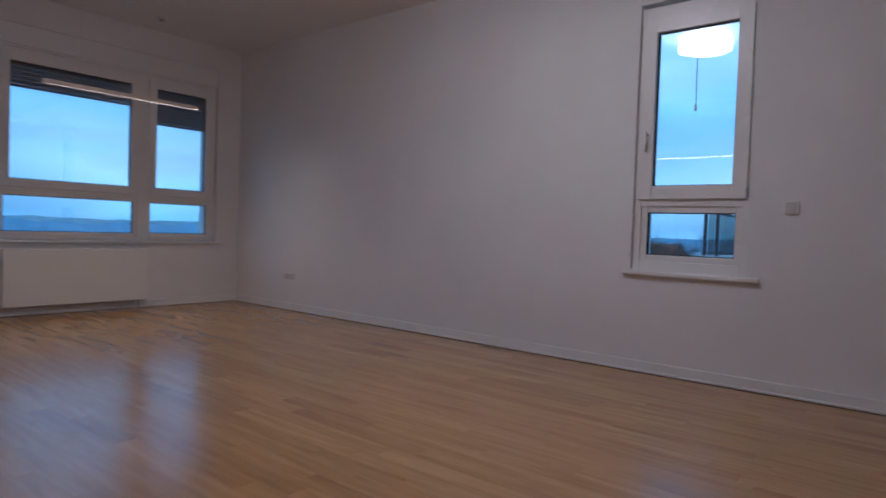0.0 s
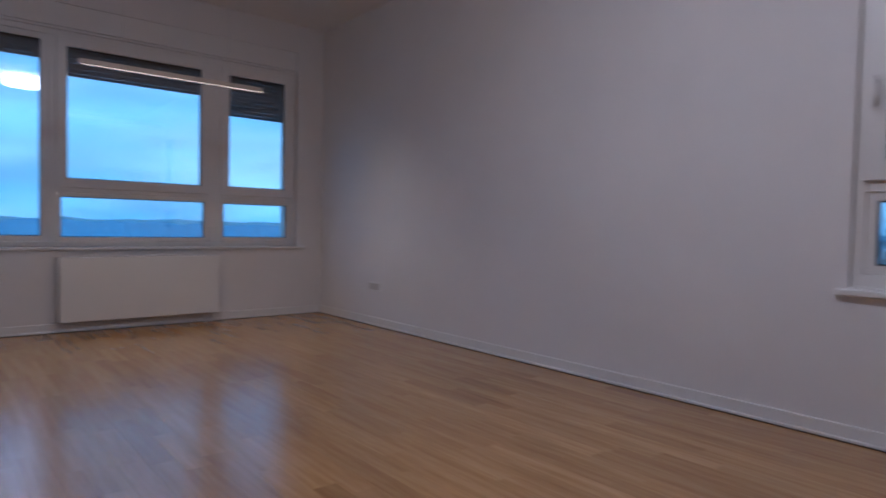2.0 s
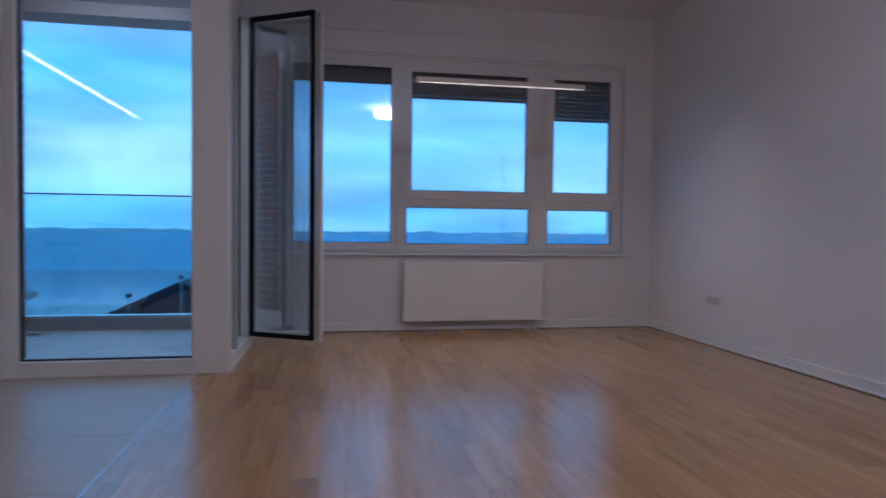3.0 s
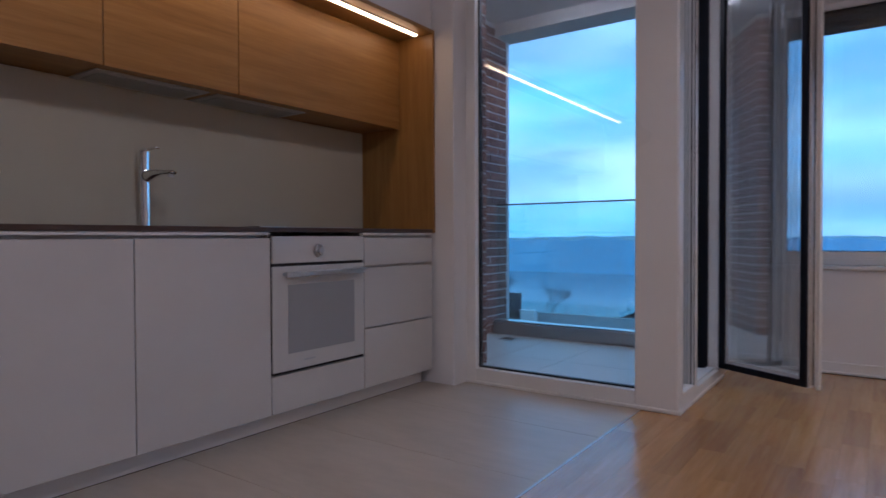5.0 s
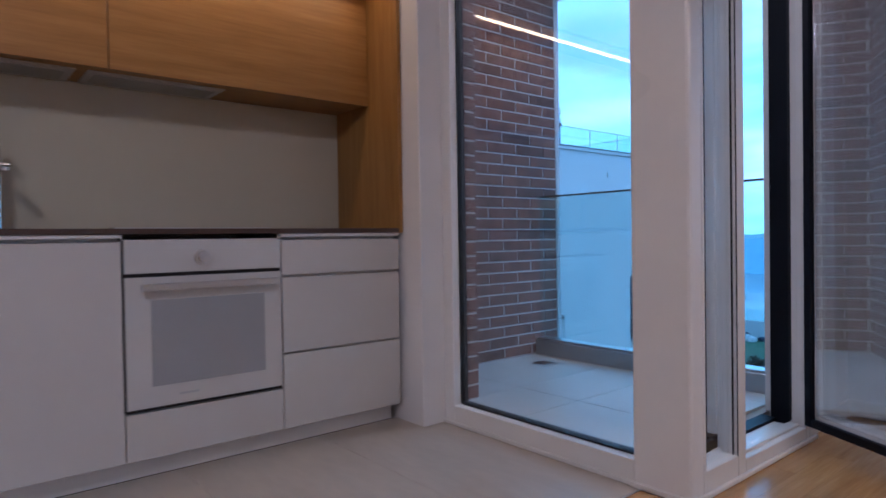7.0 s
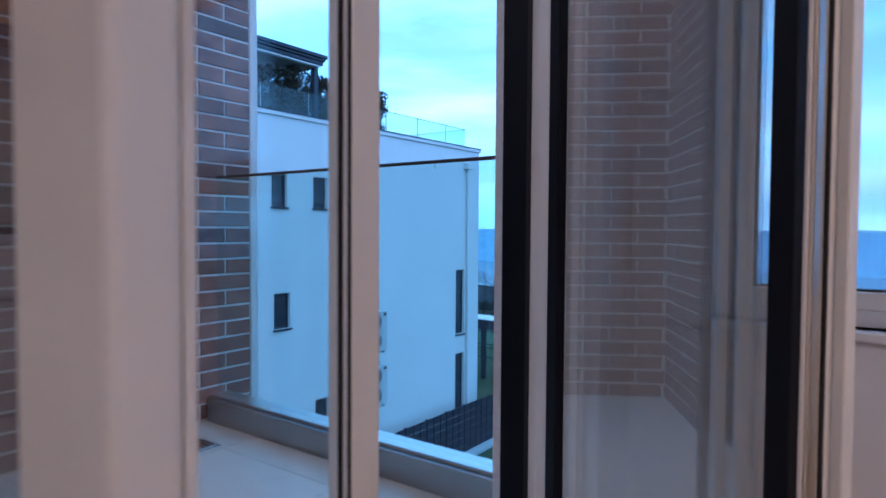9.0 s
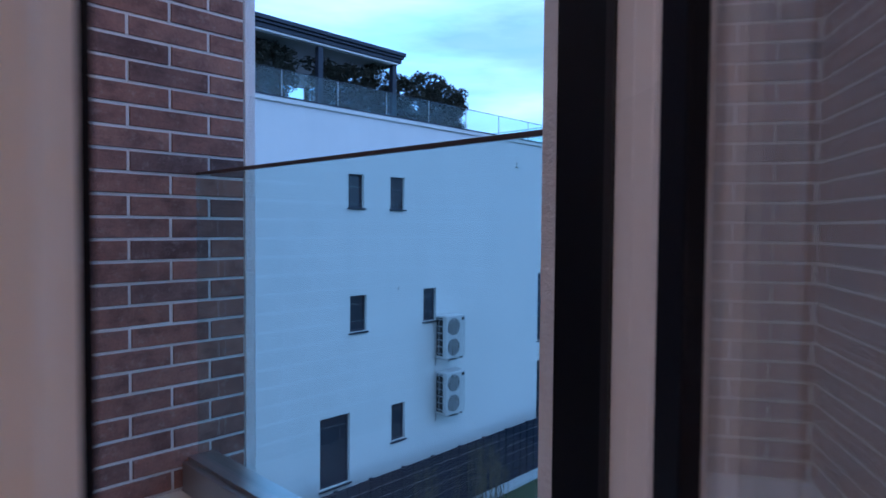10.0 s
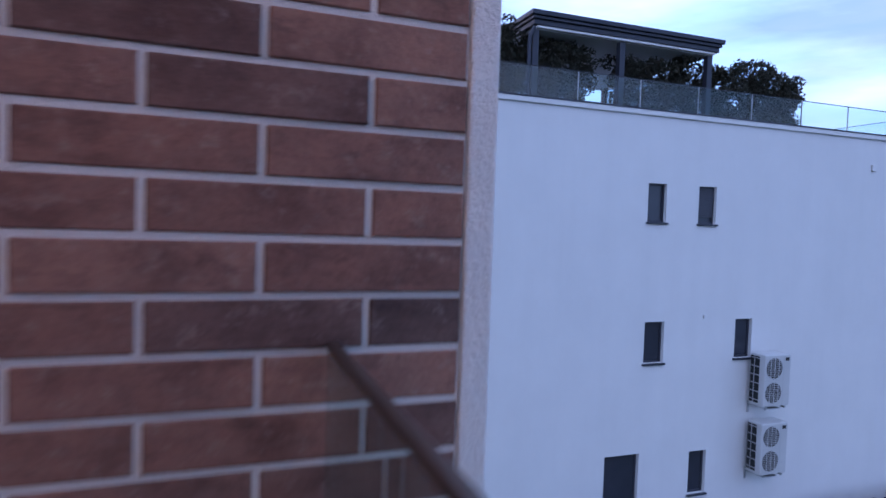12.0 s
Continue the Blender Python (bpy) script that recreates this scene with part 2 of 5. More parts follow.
M_GROUT = painted("tile_grout", (0.42, 0.38, 0.33), 0.9, 0.08, 100, 0.1)
M_BRICK = brick_mat()
M_MORTAR = stucco_mat("light_mortar", (0.70, 0.70, 0.70), 180, 0.5)
M_STUCCO = stucco_mat("white_stucco", (0.84, 0.84, 0.84), 90, 0.9)
M_FACADE = stucco_mat("white_facade", (0.70, 0.675, 0.655), 30, 0.15)
M_ANTH = painted("anthracite_metal", (0.034, 0.038, 0.052), 0.45, 0.12, 120, 0.05, spec=0.3)
M_STEEL = metal("brushed_steel", (0.62, 0.61, 0.60), 0.3)
M_CHROME = metal("chrome", (0.85, 0.85, 0.86), 0.08)
M_ALU = metal("grey_aluminium", (0.48, 0.49, 0.50), 0.42)
M_RAIL = painted("brown_rail", (0.075, 0.052, 0.045), 0.35, 0.1, 200, 0.03)
M_BLIND = painted("grey_shutter_slat", (0.058, 0.06, 0.074), 0.55, 0.1, 100, 0.05)
M_RAD = painted("radiator_enamel", (0.80, 0.78, 0.75), 0.35, 0.02, 100, 0.01)
M_GLASS = pane("window_glass", (0.97, 0.98, 0.98), 1.65, 0.02)
M_SIDE = pane("side_light_glass", (0.97, 0.98, 0.98), 1.45)
M_COAT = pane("coated_glass", (0.93, 0.95, 0.96), 2.7)
M_RGLASS = pane("balustrade_glass", (0.85, 0.93, 0.92), 1.42)
M_OVEN = painted("white_oven_glass", (0.58, 0.56, 0.535), 0.08, 0.02, 50, 0.0)
M_OVENW = painted("oven_window", (0.34, 0.34, 0.345), 0.06, 0.05, 50, 0.0)
M_LED = glowing("led_light", (1.0, 0.68, 0.34), 6.2)
M_PEND = glowing("pendant_light", (1.0, 0.76, 0.50), 47.0)
M_LAMP = glowing("lamp_light", (1.0, 0.91, 0.84), 21.0)
M_BLAMP = glowing("balcony_light", (1.0, 0.94, 0.88), 13.0)
M_BLACK = painted("dark_window", (0.038, 0.042, 0.055), 0.12, 0.1, 20, 0.0)
M_FENCE = painted("dark_fence", (0.018, 0.022, 0.036), 0.6, 0.15, 60, 0.05, spec=0.2)
M_GRASS = ground_mat("winter_grass", (0.035, 0.045, 0.022), (0.05, 0.07, 0.035), (0.085, 0.09, 0.05), 1.3)
M_LAWN = ground_mat("lawn", (0.05, 0.085, 0.05), (0.06, 0.10, 0.06), (0.075, 0.11, 0.07), 0.5)
M_CONC = stucco_mat("concrete", (0.40, 0.40, 0.40), 20, 0.4)
M_LEAF = ground_mat("dark_leaf", (0.032, 0.034, 0.026), (0.05, 0.05, 0.036), (0.085, 0.068, 0.05), 6)
M_BARK = ground_mat("bark", (0.04, 0.03, 0.025), (0.06, 0.05, 0.04), (0.08, 0.07, 0.06), 9)
M_SNOW = painted("snow", (0.42, 0.44, 0.46), 0.8, 0.05, 20, 0.3)
M_ACW = painted("air_unit_case", (0.52, 0.51, 0.50), 0.5, 0.05, 50, 0.02)
# distance haze is painted into the base colours of the woods and ridge
M_HILL_HAZE = ground_mat("haze_tinted_woods", (0.19, 0.35, 0.46), (0.23, 0.40, 0.51), (0.27, 0.45, 0.56), 0.03)
M_RIDGE_HAZE = ground_mat("haze_tinted_ridge", (0.40, 0.60, 0.66), (0.43, 0.63, 0.69), (0.46, 0.66, 0.72), 0.02)


# ---- mesh helpers ----
def box(bm, a, b, bev=0.0):
    """An axis-aligned block between two corners, with bevelled edges if asked."""
    lo, hi = [min(p, q) for p, q in zip(a, b)], [max(p, q) for p, q in zip(a, b)]
    v = [bm.verts.new((x, y, z)) for x in (lo[0], hi[0]) for y in (lo[1], hi[1]) for z in (lo[2], hi[2])]
    f = [bm.faces.new([v[i] for i in q]) for q in ((0, 1, 3, 2), (4, 6, 7, 5), (0, 4, 5, 1), (2, 3, 7, 6), (0, 2, 6, 4), (1, 5, 7, 3))]
    if bev > 0:
        es = list({e for q in f for e in q.edges})
        bmesh.ops.bevel(bm, geom=es, offset=bev, segments=2, profile=0.5, affect="EDGES")
    return bm


def tube(bm, p, q, r, seg=16, r2=None):
    """A capped round bar from p to q."""
    p, q = Vector(p), Vector(q)
    d = q - p
    m = Matrix.Translation((p + q) / 2) @ d.to_track_quat("Z", "Y").to_matrix().to_4x4()
    bmesh.ops.create_cone(bm, cap_ends=True, segments=seg, radius1=r, radius2=r if r2 is None else r2, depth=d.length, matrix=m)
    return bm


def B(*boxes, bev=0.0):
    bm = bmesh.new()
    for a, b in boxes:
        box(bm, a, b, bev)
    return bm


def T(*bars):
    bm = bmesh.new()
    for bar in bars:
        tube(bm, *bar)
    return bm


def mesh_of(name, bm, material, smooth=False):
    bmesh.ops.recalc_face_normals(bm, faces=bm.faces[:])
    me = bpy.data.meshes.new(name)
    bm.to_mesh(me)
    bm.free()
    me.materials.append(material)
    if smooth:
        for p in me.polygons:
            p.use_smooth = True
    return me


def part(name, bm, material, parent, label="", smooth=False):
    ob = new(name, mesh_of(name, bm, material, smooth))
    ob.parent = parent
    ob.matrix_parent_inverse = parent.matrix_world.inverted() if parent.parent is None else Matrix()
    if label:
        ob["label"] = label
    return ob


def solid(name, bm, material, label, category, kind="", group="", smooth=False):
    return tagged(new(name, mesh_of(name, bm, material, smooth)), label, category, group, kind)


def thing(name, label, category, group="", kind=""):
    return tagged(new(name), label, category, group, kind)


def wall_with_hole(bm, axis, c0, c1, u0, u1, z0, z1, holes):
    """A wall slab across axis from c0 to c1, along the other axis u0..u1, with rectangular holes (ua, ub, za, zb)."""
    us = sorted({u0, u1, *[h[i] for h in holes for i in (0, 1)]})
    zs = sorted({z0, z1, *[h[i] for h in holes for i in (2, 3)]})
    for i in range(len(us) - 1):
        for j in range(len(zs) - 1):
            um, zm = (us[i] + us[i + 1]) / 2, (zs[j] + zs[j + 1]) / 2
            if any(h[0] < um < h[1] and h[2] < zm < h[3] for h in holes):
                continue
            if axis == "x":
                box(bm, (c0, us[i], zs[j]), (c1, us[i + 1], zs[j + 1]))
            else:
                box(bm, (us[i], c0, zs[j]), (us[i + 1], c1, zs[j + 1]))
    bmesh.ops.remove_doubles(bm, verts=bm.verts[:], dist=1e-5)
    return bm


# ---- the large structure ----
XR, YB, XK, ZC = 3.36, 6.655, -2.10, 2.84      # long wall, window wall, kitchen wall, ceiling
Y0 = -2.6                                       # wall behind
FLOOR_B = 0.08                                  # balcony floor
solid("wall_east", wall_with_hole(bmesh.new(), "x", XR, XR + 0.34, Y0 - 0.3, YB + 0.36, -0.3, ZC, [(1.206, 1.924, 0.681, 2.559)]), M_WALL,
      "plain white painted plaster wall with a tall window", "wall", "structure")
solid("wall_north", wall_with_hole(bmesh.new(), "y", YB, YB + 0.36, -0.335, XR, -0.3, ZC, [(0.02, 3.08, 0.68, 2.58)]), M_WALL,
      "white painted plaster wall with a wide window", "wall", "structure")
solid("wall_west", B(((XK - 0.3, Y0 - 0.3, -0.3), (XK, 5.042, ZC))), M_WALL, "white painted wall behind the kitchen units", "wall", "structure")
solid("wall_south", wall_with_hole(bmesh.new(), "y", Y0 - 0.3, Y0, XK, XR, -0.3, ZC, []), M_WALL, "plain white painted wall", "wall", "structure")
solid("ceiling", B(((XK - 0.3, Y0 - 0.3, ZC), (XR + 0.34, 5.19, ZC + 0.25)), ((-0.42, 5.19, ZC), (XR + 0.34, YB + 0.36, ZC + 0.25))), M_CEIL,
      "flat white painted ceiling", "ceiling", "structure")
# end wall of the kitchen niche, white inside, brick outside
solid("wall_pillar", B(((XK - 0.3, 5.045, -0.3), (-1.40, 5.22, ZC)), bev=0.004), M_WALL, "white pillar at the end of the kitchen", "wall", "structure")
solid("lintel", B(((-1.40, 5.12, 2.50), (-0.20, 5.26, ZC)), ((-0.36, 5.26, 2.50), (-0.20, 6.169, ZC))), M_WALL, "white beam above the balcony glazing", "wall", "structure")
solid("wall_door_side", B(((-0.335, 6.201, -0.3), (-0.20, YB, ZC)), ((-0.30, 6.170, -0.3), (-0.20, 6.201, ZC))), M_WALL, "short white wall beside the balcony door", "wall", "structure")
solid("kitchen_bulkhead", B(((XK, 1.0, 2.082), (-1.55, 5.042, ZC))), M_WALL, "white boxed-in bulkhead above the wall cabinets", "wall", "structure")

# baseboards
bb = bmesh.new()
box(bb, (XR - 0.016, Y0, 0.0), (XR, YB - 0.016, 0.075), 0.003)
box(bb, (-0.20, YB - 0.016, 0.0), (XR, YB, 0.075), 0.003)
box(bb, (-0.20, 6.172, 0.0), (-0.184, YB - 0.016, 0.075), 0.003)
box(bb, (XR - 0.027, Y0, 0.003), (XR - 0.0165, YB - 0.0275, 0.019), 0.005)
box(bb, (-0.18, YB - 0.027, 0.003), (XR - 0.0165, YB - 0.0165, 0.019), 0.005)
# dark strip stands in for the shadow gap between skirting and parquet
solid("skirting_shade_strip", B(((XR - 0.0285, Y0, 0.0), (XR - 0.0165, YB - 0.0315, 0.0028)), ((-0.18, YB - 0.0285, 0.0), (XR - 0.0165, YB - 0.0165, 0.0028))), M_GAP, "dark strip painted in for the shadow gap under the skirting", "trim", "structure")
solid("baseboard", bb, M_TRIM, "white lacquered skirting board", "skirting", "structure")

# floors
solid("floor_slab", B(((XK, Y0, -0.3), (XR, YB, -0.012))), M_GAP, "dark base under the floorboards", "floor", "structure")

# balcony shell
solid("balcony_floor", B(((-2.3, 5.22, -0.3), (-0.366, 6.66, FLOOR_B - 0.012))), M_GROUT, "grey bedding under the balcony tiles", "floor", "structure")
solid("balcony_soffit", B(((-2.4, 5.2, 2.60), (-0.42, 6.48, 2.9)), ((-2.4, 6.48, 2.50), (-0.42, 6.74, 2.9))), M_STUCCO, "white rendered balcony soffit with a front beam", "ceiling", "structure")
solid("facade_wall", B(((-0.385, 6.201, -9.0), (-0.336, YB + 0.38, 3.2)), ((-0.336, YB + 0.36, -9.0), (XR + 0.36, YB + 0.38, 0.60))), M_STUCCO,
      "rough white rendered outside wall", "wall", "structure")


# ---- windows ----
def sash(parent, name, axis, c, u0, u1, z0, z1, width, depth, glass_at, glass=M_GLASS, mat=M_PVC, seal=True):
    """A framed pane in a plane across axis; returns the frame part."""
    def P(u, d, z):
        return (c + d, u, z) if axis == "x" else (u, c + d, z)
    bm = bmesh.new()
    for a0, a1, b0, b1 in ((u0, u0 + width, z0, z1), (u1 - width, u1, z0, z1), (u0 + width, u1 - width, z0, z0 + width), (u0 + width, u1 - width, z1 - width, z1)):
        box(bm, P(a0, 0, b0), P(a1, depth, b1), 0.004)
    fr = part(name, bm, mat, parent)
    g0, g1, h0, h1 = u0 + width, u1 - width, z0 + width, z1 - width
    if seal:
        bm = bmesh.new()
        s = 0.006
        for a0, a1, b0, b1 in ((g0, g0 + s, h0, h1), (g1 - s, g1, h0, h1), (g0 + s, g1 - s, h0, h0 + s), (g0 + s, g1 - s, h1 - s, h1)):
            box(bm, P(a0, glass_at - 0.012, b0), P(a1, glass_at + 0.012, b1))
        ob = part("gasket", bm, M_SEAL, fr)
    for d in (-0.006, 0.010):
        bm = bmesh.new()
        box(bm, P(g0, glass_at + d - 0.002, h0), P(g1, glass_at + d + 0.002, h1))
        ob = part("pane", bm, glass, fr)
        ob.visible_shadow = False
    return fr


win = thing("window_1", "wide white plastic window with part-lowered grey shutters", "window", kind="structure")
yf = YB + 0.05
part("window_frame", B(((0.02, yf, 0.68), (0.06, yf + 0.075, 2.38)), ((3.04, yf, 0.68), (3.08, yf + 0.075, 2.38)), ((0.06, yf, 2.335), (3.04, yf + 0.075, 2.38)),
                       ((0.06, yf, 0.68), (3.04, yf + 0.075, 0.72)), ((0.985, yf, 0.72), (1.04, yf + 0.075, 2.335)), ((2.235, yf, 0.72), (2.335, yf + 0.075, 2.335)),
                       ((1.04, yf, 1.115), (2.235, yf + 0.075, 1.165)), ((2.335, yf, 1.115), (3.04, yf + 0.075, 1.165)), bev=0.003), M_PVC, win)
sash(win, "sash", "y", yf + 0.012, 0.06, 0.985, 0.72, 2.335, 0.045, 0.05, 0.025)
sash(win, "sash", "y", yf - 0.022, 1.04, 2.235, 1.15, 2.335, 0.075, 0.075, 0.035)
sash(win, "sash", "y", yf - 0.022, 2.335, 3.04, 1.15, 2.335, 0.08, 0.075, 0.035)
sash(win, "sash", "y", yf + 0.012, 1.04, 2.235, 0.72, 1.115, 0.035, 0.05, 0.025)
sash(win, "sash", "y", yf + 0.012, 2.335, 3.04, 0.72, 1.115, 0.04, 0.05, 0.025)
part("window_sill", B(((-0.04, YB - 0.035, 0.655), (3.16, YB + 0.06, 0.68)), bev=0.006), M_TRIM, win, "white window board")
part("shutter_box", B(((0.02, YB + 0.012, 2.40), (3.08, YB + 0.30, 2.58)), ((0.02, YB + 0.03, 2.38), (3.08, YB + 0.30, 2.40)), bev=0.003), M_TRIM, win)


def shutter(name, u0, u1, z0, label):
    ob = thing(name, label, "shutter", "roller shutters")
    z, k = z0, 0
    while z < 2.37:
        part("slat", B(((u0, yf + 0.10, z), (u1, yf + 0.112, z + 0.0374)), bev=0.003), M_BLIND, ob)
        z, k = z + 0.039, k + 1
    part("end_slat", B(((u0, yf + 0.095, z0 - 0.028), (u1, yf + 0.116, z0 - 0.003)), bev=0.003), M_BLIND, ob)
    return ob


shutter("roller_shutter", 0.05, 1.00, 2.19, "dark grey roller shutter, barely lowered")
shutter("roller_shutter", 1.05, 2.24, 2.08, "dark grey roller shutter, lowered a little")
shutter("roller_shutter", 2.33, 3.05, 1.93, "dark grey roller shutter, lowered by a third")

tall = thing("window_2", "tall narrow white plastic window", "window", kind="structure")
xf = XR + 0.035
part("window_frame", B(((xf, 1.205, 0.68), (xf + 0.075, 1.25, 2.41)), ((xf, 1.88, 0.68), (xf + 0.075, 1.925, 2.41)), ((xf, 1.25, 2.31), (xf + 0.075, 1.88, 2.41)),
                       ((xf, 1.25, 0.68), (xf + 0.075, 1.88, 0.74)), ((xf, 1.25, 1.10), (xf + 0.075, 1.88, 1.16)), bev=0.003), M_PVC, tall)
sash(tall, "sash", "x", xf - 0.022, 1.225, 1.895, 1.148, 2.32, 0.085, 0.075, 0.035)
sash(tall, "sash", "x", xf + 0.012, 1.25, 1.88, 0.74, 1.10, 0.04, 0.05, 0.025)
part("window_sill", B(((XR - 0.035, 1.13, 0.645), (XR + 0.05, 1.965, 0.674)), bev=0.006), M_TRIM, tall, "white window board")
part("shutter_box", B(((XR + 0.012, 1.205, 2.43), (XR + 0.30, 1.925, 2.56)), bev=0.003), M_TRIM, tall)
hd = T(((xf - 0.022, 1.852, 1.57), (xf - 0.05, 1.852, 1.57), 0.009), ((xf - 0.05, 1.852, 1.59), (xf - 0.05, 1.852, 1.46), 0.009))
part("handle", hd, M_TRIM, tall, "white lever handle", True)
part("hinge", T(((xf - 0.024, 1.225, 1.15), (xf - 0.024, 1.225, 1.21), 0.008)), M_STEEL, tall)

# balcony glazing: fixed front pane, corner post, side light, door
fix = thing("window_3", "floor-to-ceiling fixed pane in a white frame", "window", kind="structure")
yg = 5.175
part("window_frame", B(((-1.40, yg, 0.0), (-1.335, yg + 0.08, 2.50)), ((-1.335, yg, 0.0), (-0.385, yg + 0.08, 0.088)), ((-1.335, yg, 2.43), (-0.385, yg + 0.08, 2.50)), bev=0.004), M_PVC, fix)
part("drip_trim", B(((-1.40, yg - 0.012, 0.0), (-0.385, yg - 0.001, 0.016)), bev=0.003), M_TRIM, fix)
for d in (0.048, 0.066):
    part("pane", B(((-1.335, yg + d, 0.088), (-0.385, yg + d + 0.004, 2.43))), M_GLASS, fix).visible_shadow = False
part("gasket", B(((-1.335, yg + 0.04, 0.088), (-1.328, yg + 0.072, 2.43)), ((-0.392, yg + 0.04, 0.088), (-0.385, yg + 0.072, 2.43)), ((-1.328, yg + 0.04, 0.088), (-0.392, yg + 0.072, 0.096))), M_SEAL, fix)
part("outer_frame", B(((-1.40, yg + 0.082, 0.0), (-1.36, yg + 0.11, 2.50)), ((-1.36, yg + 0.082, 0.0), (-0.395, yg + 0.11, 0.085))), M_DARK, fix, "anthracite outside face")
part("corner_post", B(((-0.385, yg - 0.008, 0.0), (-0.168, yg + 0.070, 2.50)), ((-0.385, yg + 0.071, 0.0), (-0.315, yg + 0.095, 2.50)), bev=0.012), M_PVC, fix)
part("post_foot", B(((-0.39, yg - 0.022, 0.0), (-0.155, yg - 0.009, 0.02)), ((-0.167, yg - 0.008, 0.0), (-0.155, yg + 0.070, 0.02)), bev=0.004), M_TRIM, fix)

side = thing("window_4", "narrow fixed side light beside the balcony door", "window", kind="structure")
part("window_frame", B(((-0.26, 5.246, 0.0), (-0.170, 5.260, 2.50)), ((-0.26, 5.260, 0.0), (-0.170, 5.485, 0.085)), ((-0.26, 5.260, 2.43), (-0.170, 5.485, 2.50)),
                       ((-0.216, 5.485, 0.0), (-0.170, 5.541, 2.50)), ((-0.26, 5.540, 0.0), (-0.2165, 5.578, 2.50)), ((-0.286, 5.579, 0.0), (-0.2605, 5.610, 2.50)), ((-0.31, 5.611, 0.0), (-0.2865, 5.646, 2.50)), bev=0.003), M_PVC, side)
part("pane", B(((-0.210, 5.260, 0.085), (-0.198, 5.4845, 2.43))), M_SIDE, side).visible_shadow = False
part("gasket", B(((-0.215, 5.260, 0.085), (-0.192, 5.265, 2.43)), ((-0.1915, 5.480, 0.085), (-0.186, 5.4845, 2.43)), ((-0.1735, 5.4805, 0.0), (-0.1705, 5.4845, 2.43))), M_SEAL, side)
part("outer_frame", B(((-0.330, 5.256, 0.0), (-0.312, 5.275, 2.50)), ((-0.330, 5.275, 0.0), (-0.312, 5.60, 0.085)), ((-0.400, 5.677, 0.0), (-0.372, 5.695, 2.50)), ((-0.372, 5.601, 0.0), (-0.331, 5.690, 0.084))), M_DARK, side, "anthracite outside face")
part("outer_reveal", B(((-0.372, 5.652, 0.085), (-0.335, 5.6765, 2.43)), bev=0.002), M_PVC, side)

door = thing("door_1", "glazed balcony door standing open into the room", "door", kind="structure")
part("door_frame", B(((-0.248, 6.115, 0.0), (-0.170, 6.168, 2.50)), ((-0.214, 6.094, 0.0), (-0.190, 6.1145, 2.50)), ((-0.186, 6.078, 0.0), (-0.170, 6.1145, 2.50)), ((-0.27, 5.541, 2.43), (-0.170, 6.077, 2.50)), bev=0.004), M_PVC, door)
part("floor_moulding", B(((-0.1695, 5.246, 0.0), (-0.156, 6.168, 0.018)), bev=0.005), M_TRIM, door)
part("threshold", B(((-0.30, 5.5425, 0.0), (-0.170, 6.077, 0.06)), ((-0.24, 5.586, 0.06), (-0.195, 6.077, 0.072)), bev=0.004), M_PVC, door)
part("outer_frame", B(((-0.302, 6.112, 0.0), (-0.2485, 6.168, 2.50)), ((-0.356, 6.188, 0.0), (-0.302, 6.2, 2.50)), ((-0.302, 6.1685, 0.0), (-0.300, 6.186, 2.50)), ((-0.364, 5.696, 2.42), (-0.302, 6.111, 2.50)), ((-0.364, 5.696, 0.0), (-0.302, 6.111, 0.07))), M_DARK, door, "anthracite outside face")
part("door_seal", B(((-0.2484, 6.108, 0.07), (-0.240, 6.1145, 2.43))), M_SEAL, door)
for z in (0.35, 1.1, 1.9):
    part("screw", T(((-0.171, 6.125, z), (-0.168, 6.125, z), 0.006, 10)), M_STEEL, door)
# the leaf is modelled along +y from its hinge and then swung open
LEAF_W = 0.555
leaf = part("leaf", bmesh.new(), M_PVC, door)
leaf.matrix_parent_inverse = Matrix()
leaf.matrix_basis = pose(-0.163, 6.081, 0.0, 0, 0, -29.5)
lb = bmesh.new()
FW, FD = 0.056, 0.078
for a, b_ in (((0.0, 0.0, 0.07), (FW, FD, 2.43)), ((LEAF_W - FW, 0.0, 0.07), (LEAF_W, FD, 2.43)), ((FW, 0.0, 0.07), (LEAF_W - FW, FD, 0.07 + FW)), ((FW, 0.0, 2.43 - FW), (LEAF_W - FW, FD, 2.43))):
    box(lb, a, b_, 0.004)
box(lb, (LEAF_W + 0.0005, 0.056, 0.055), (LEAF_W + 0.018, FD, 2.445), 0.003)
bmesh.ops.recalc_face_normals(lb, faces=lb.faces[:])
lb.to_mesh(leaf.data)
lb.free()


def leaf_part(name, bm, mat, label=""):
    ob = new(name, mesh_of(name, bm, mat))
    ob.parent = leaf
    if label:
        ob["label"] = label
    return ob


E0, E1 = 0.002, FW - 0.018
leaf_part("outer_face", B(((E0, -0.022, 0.074), (E1, -0.001, 2.426)), ((LEAF_W - E1, -0.022, 0.074), (LEAF_W - E0, -0.001, 2.426)), ((E1, -0.022, 0.074), (LEAF_W - E1, -0.001, 0.07 + E1)),
                        ((E1, -0.022, 2.43 - E1), (LEAF_W - E1, -0.001, 2.426)), bev=0.003), M_DARK, "anthracite outside face")
M_EDGE = painted("beige_profile_edge", (0.50, 0.44, 0.38), 0.45, 0.05, 80, 0.02)
leaf_part("edge_groove", B(((LEAF_W + 0.0005, 0.004, 0.08), (LEAF_W + 0.002, 0.030, 2.42))), M_EDGE, "beige profile groove on the door edge")
leaf_part("seal", B(((LEAF_W + 0.0005, 0.031, 0.08), (LEAF_W + 0.006, 0.036, 2.42))), M_SEAL)
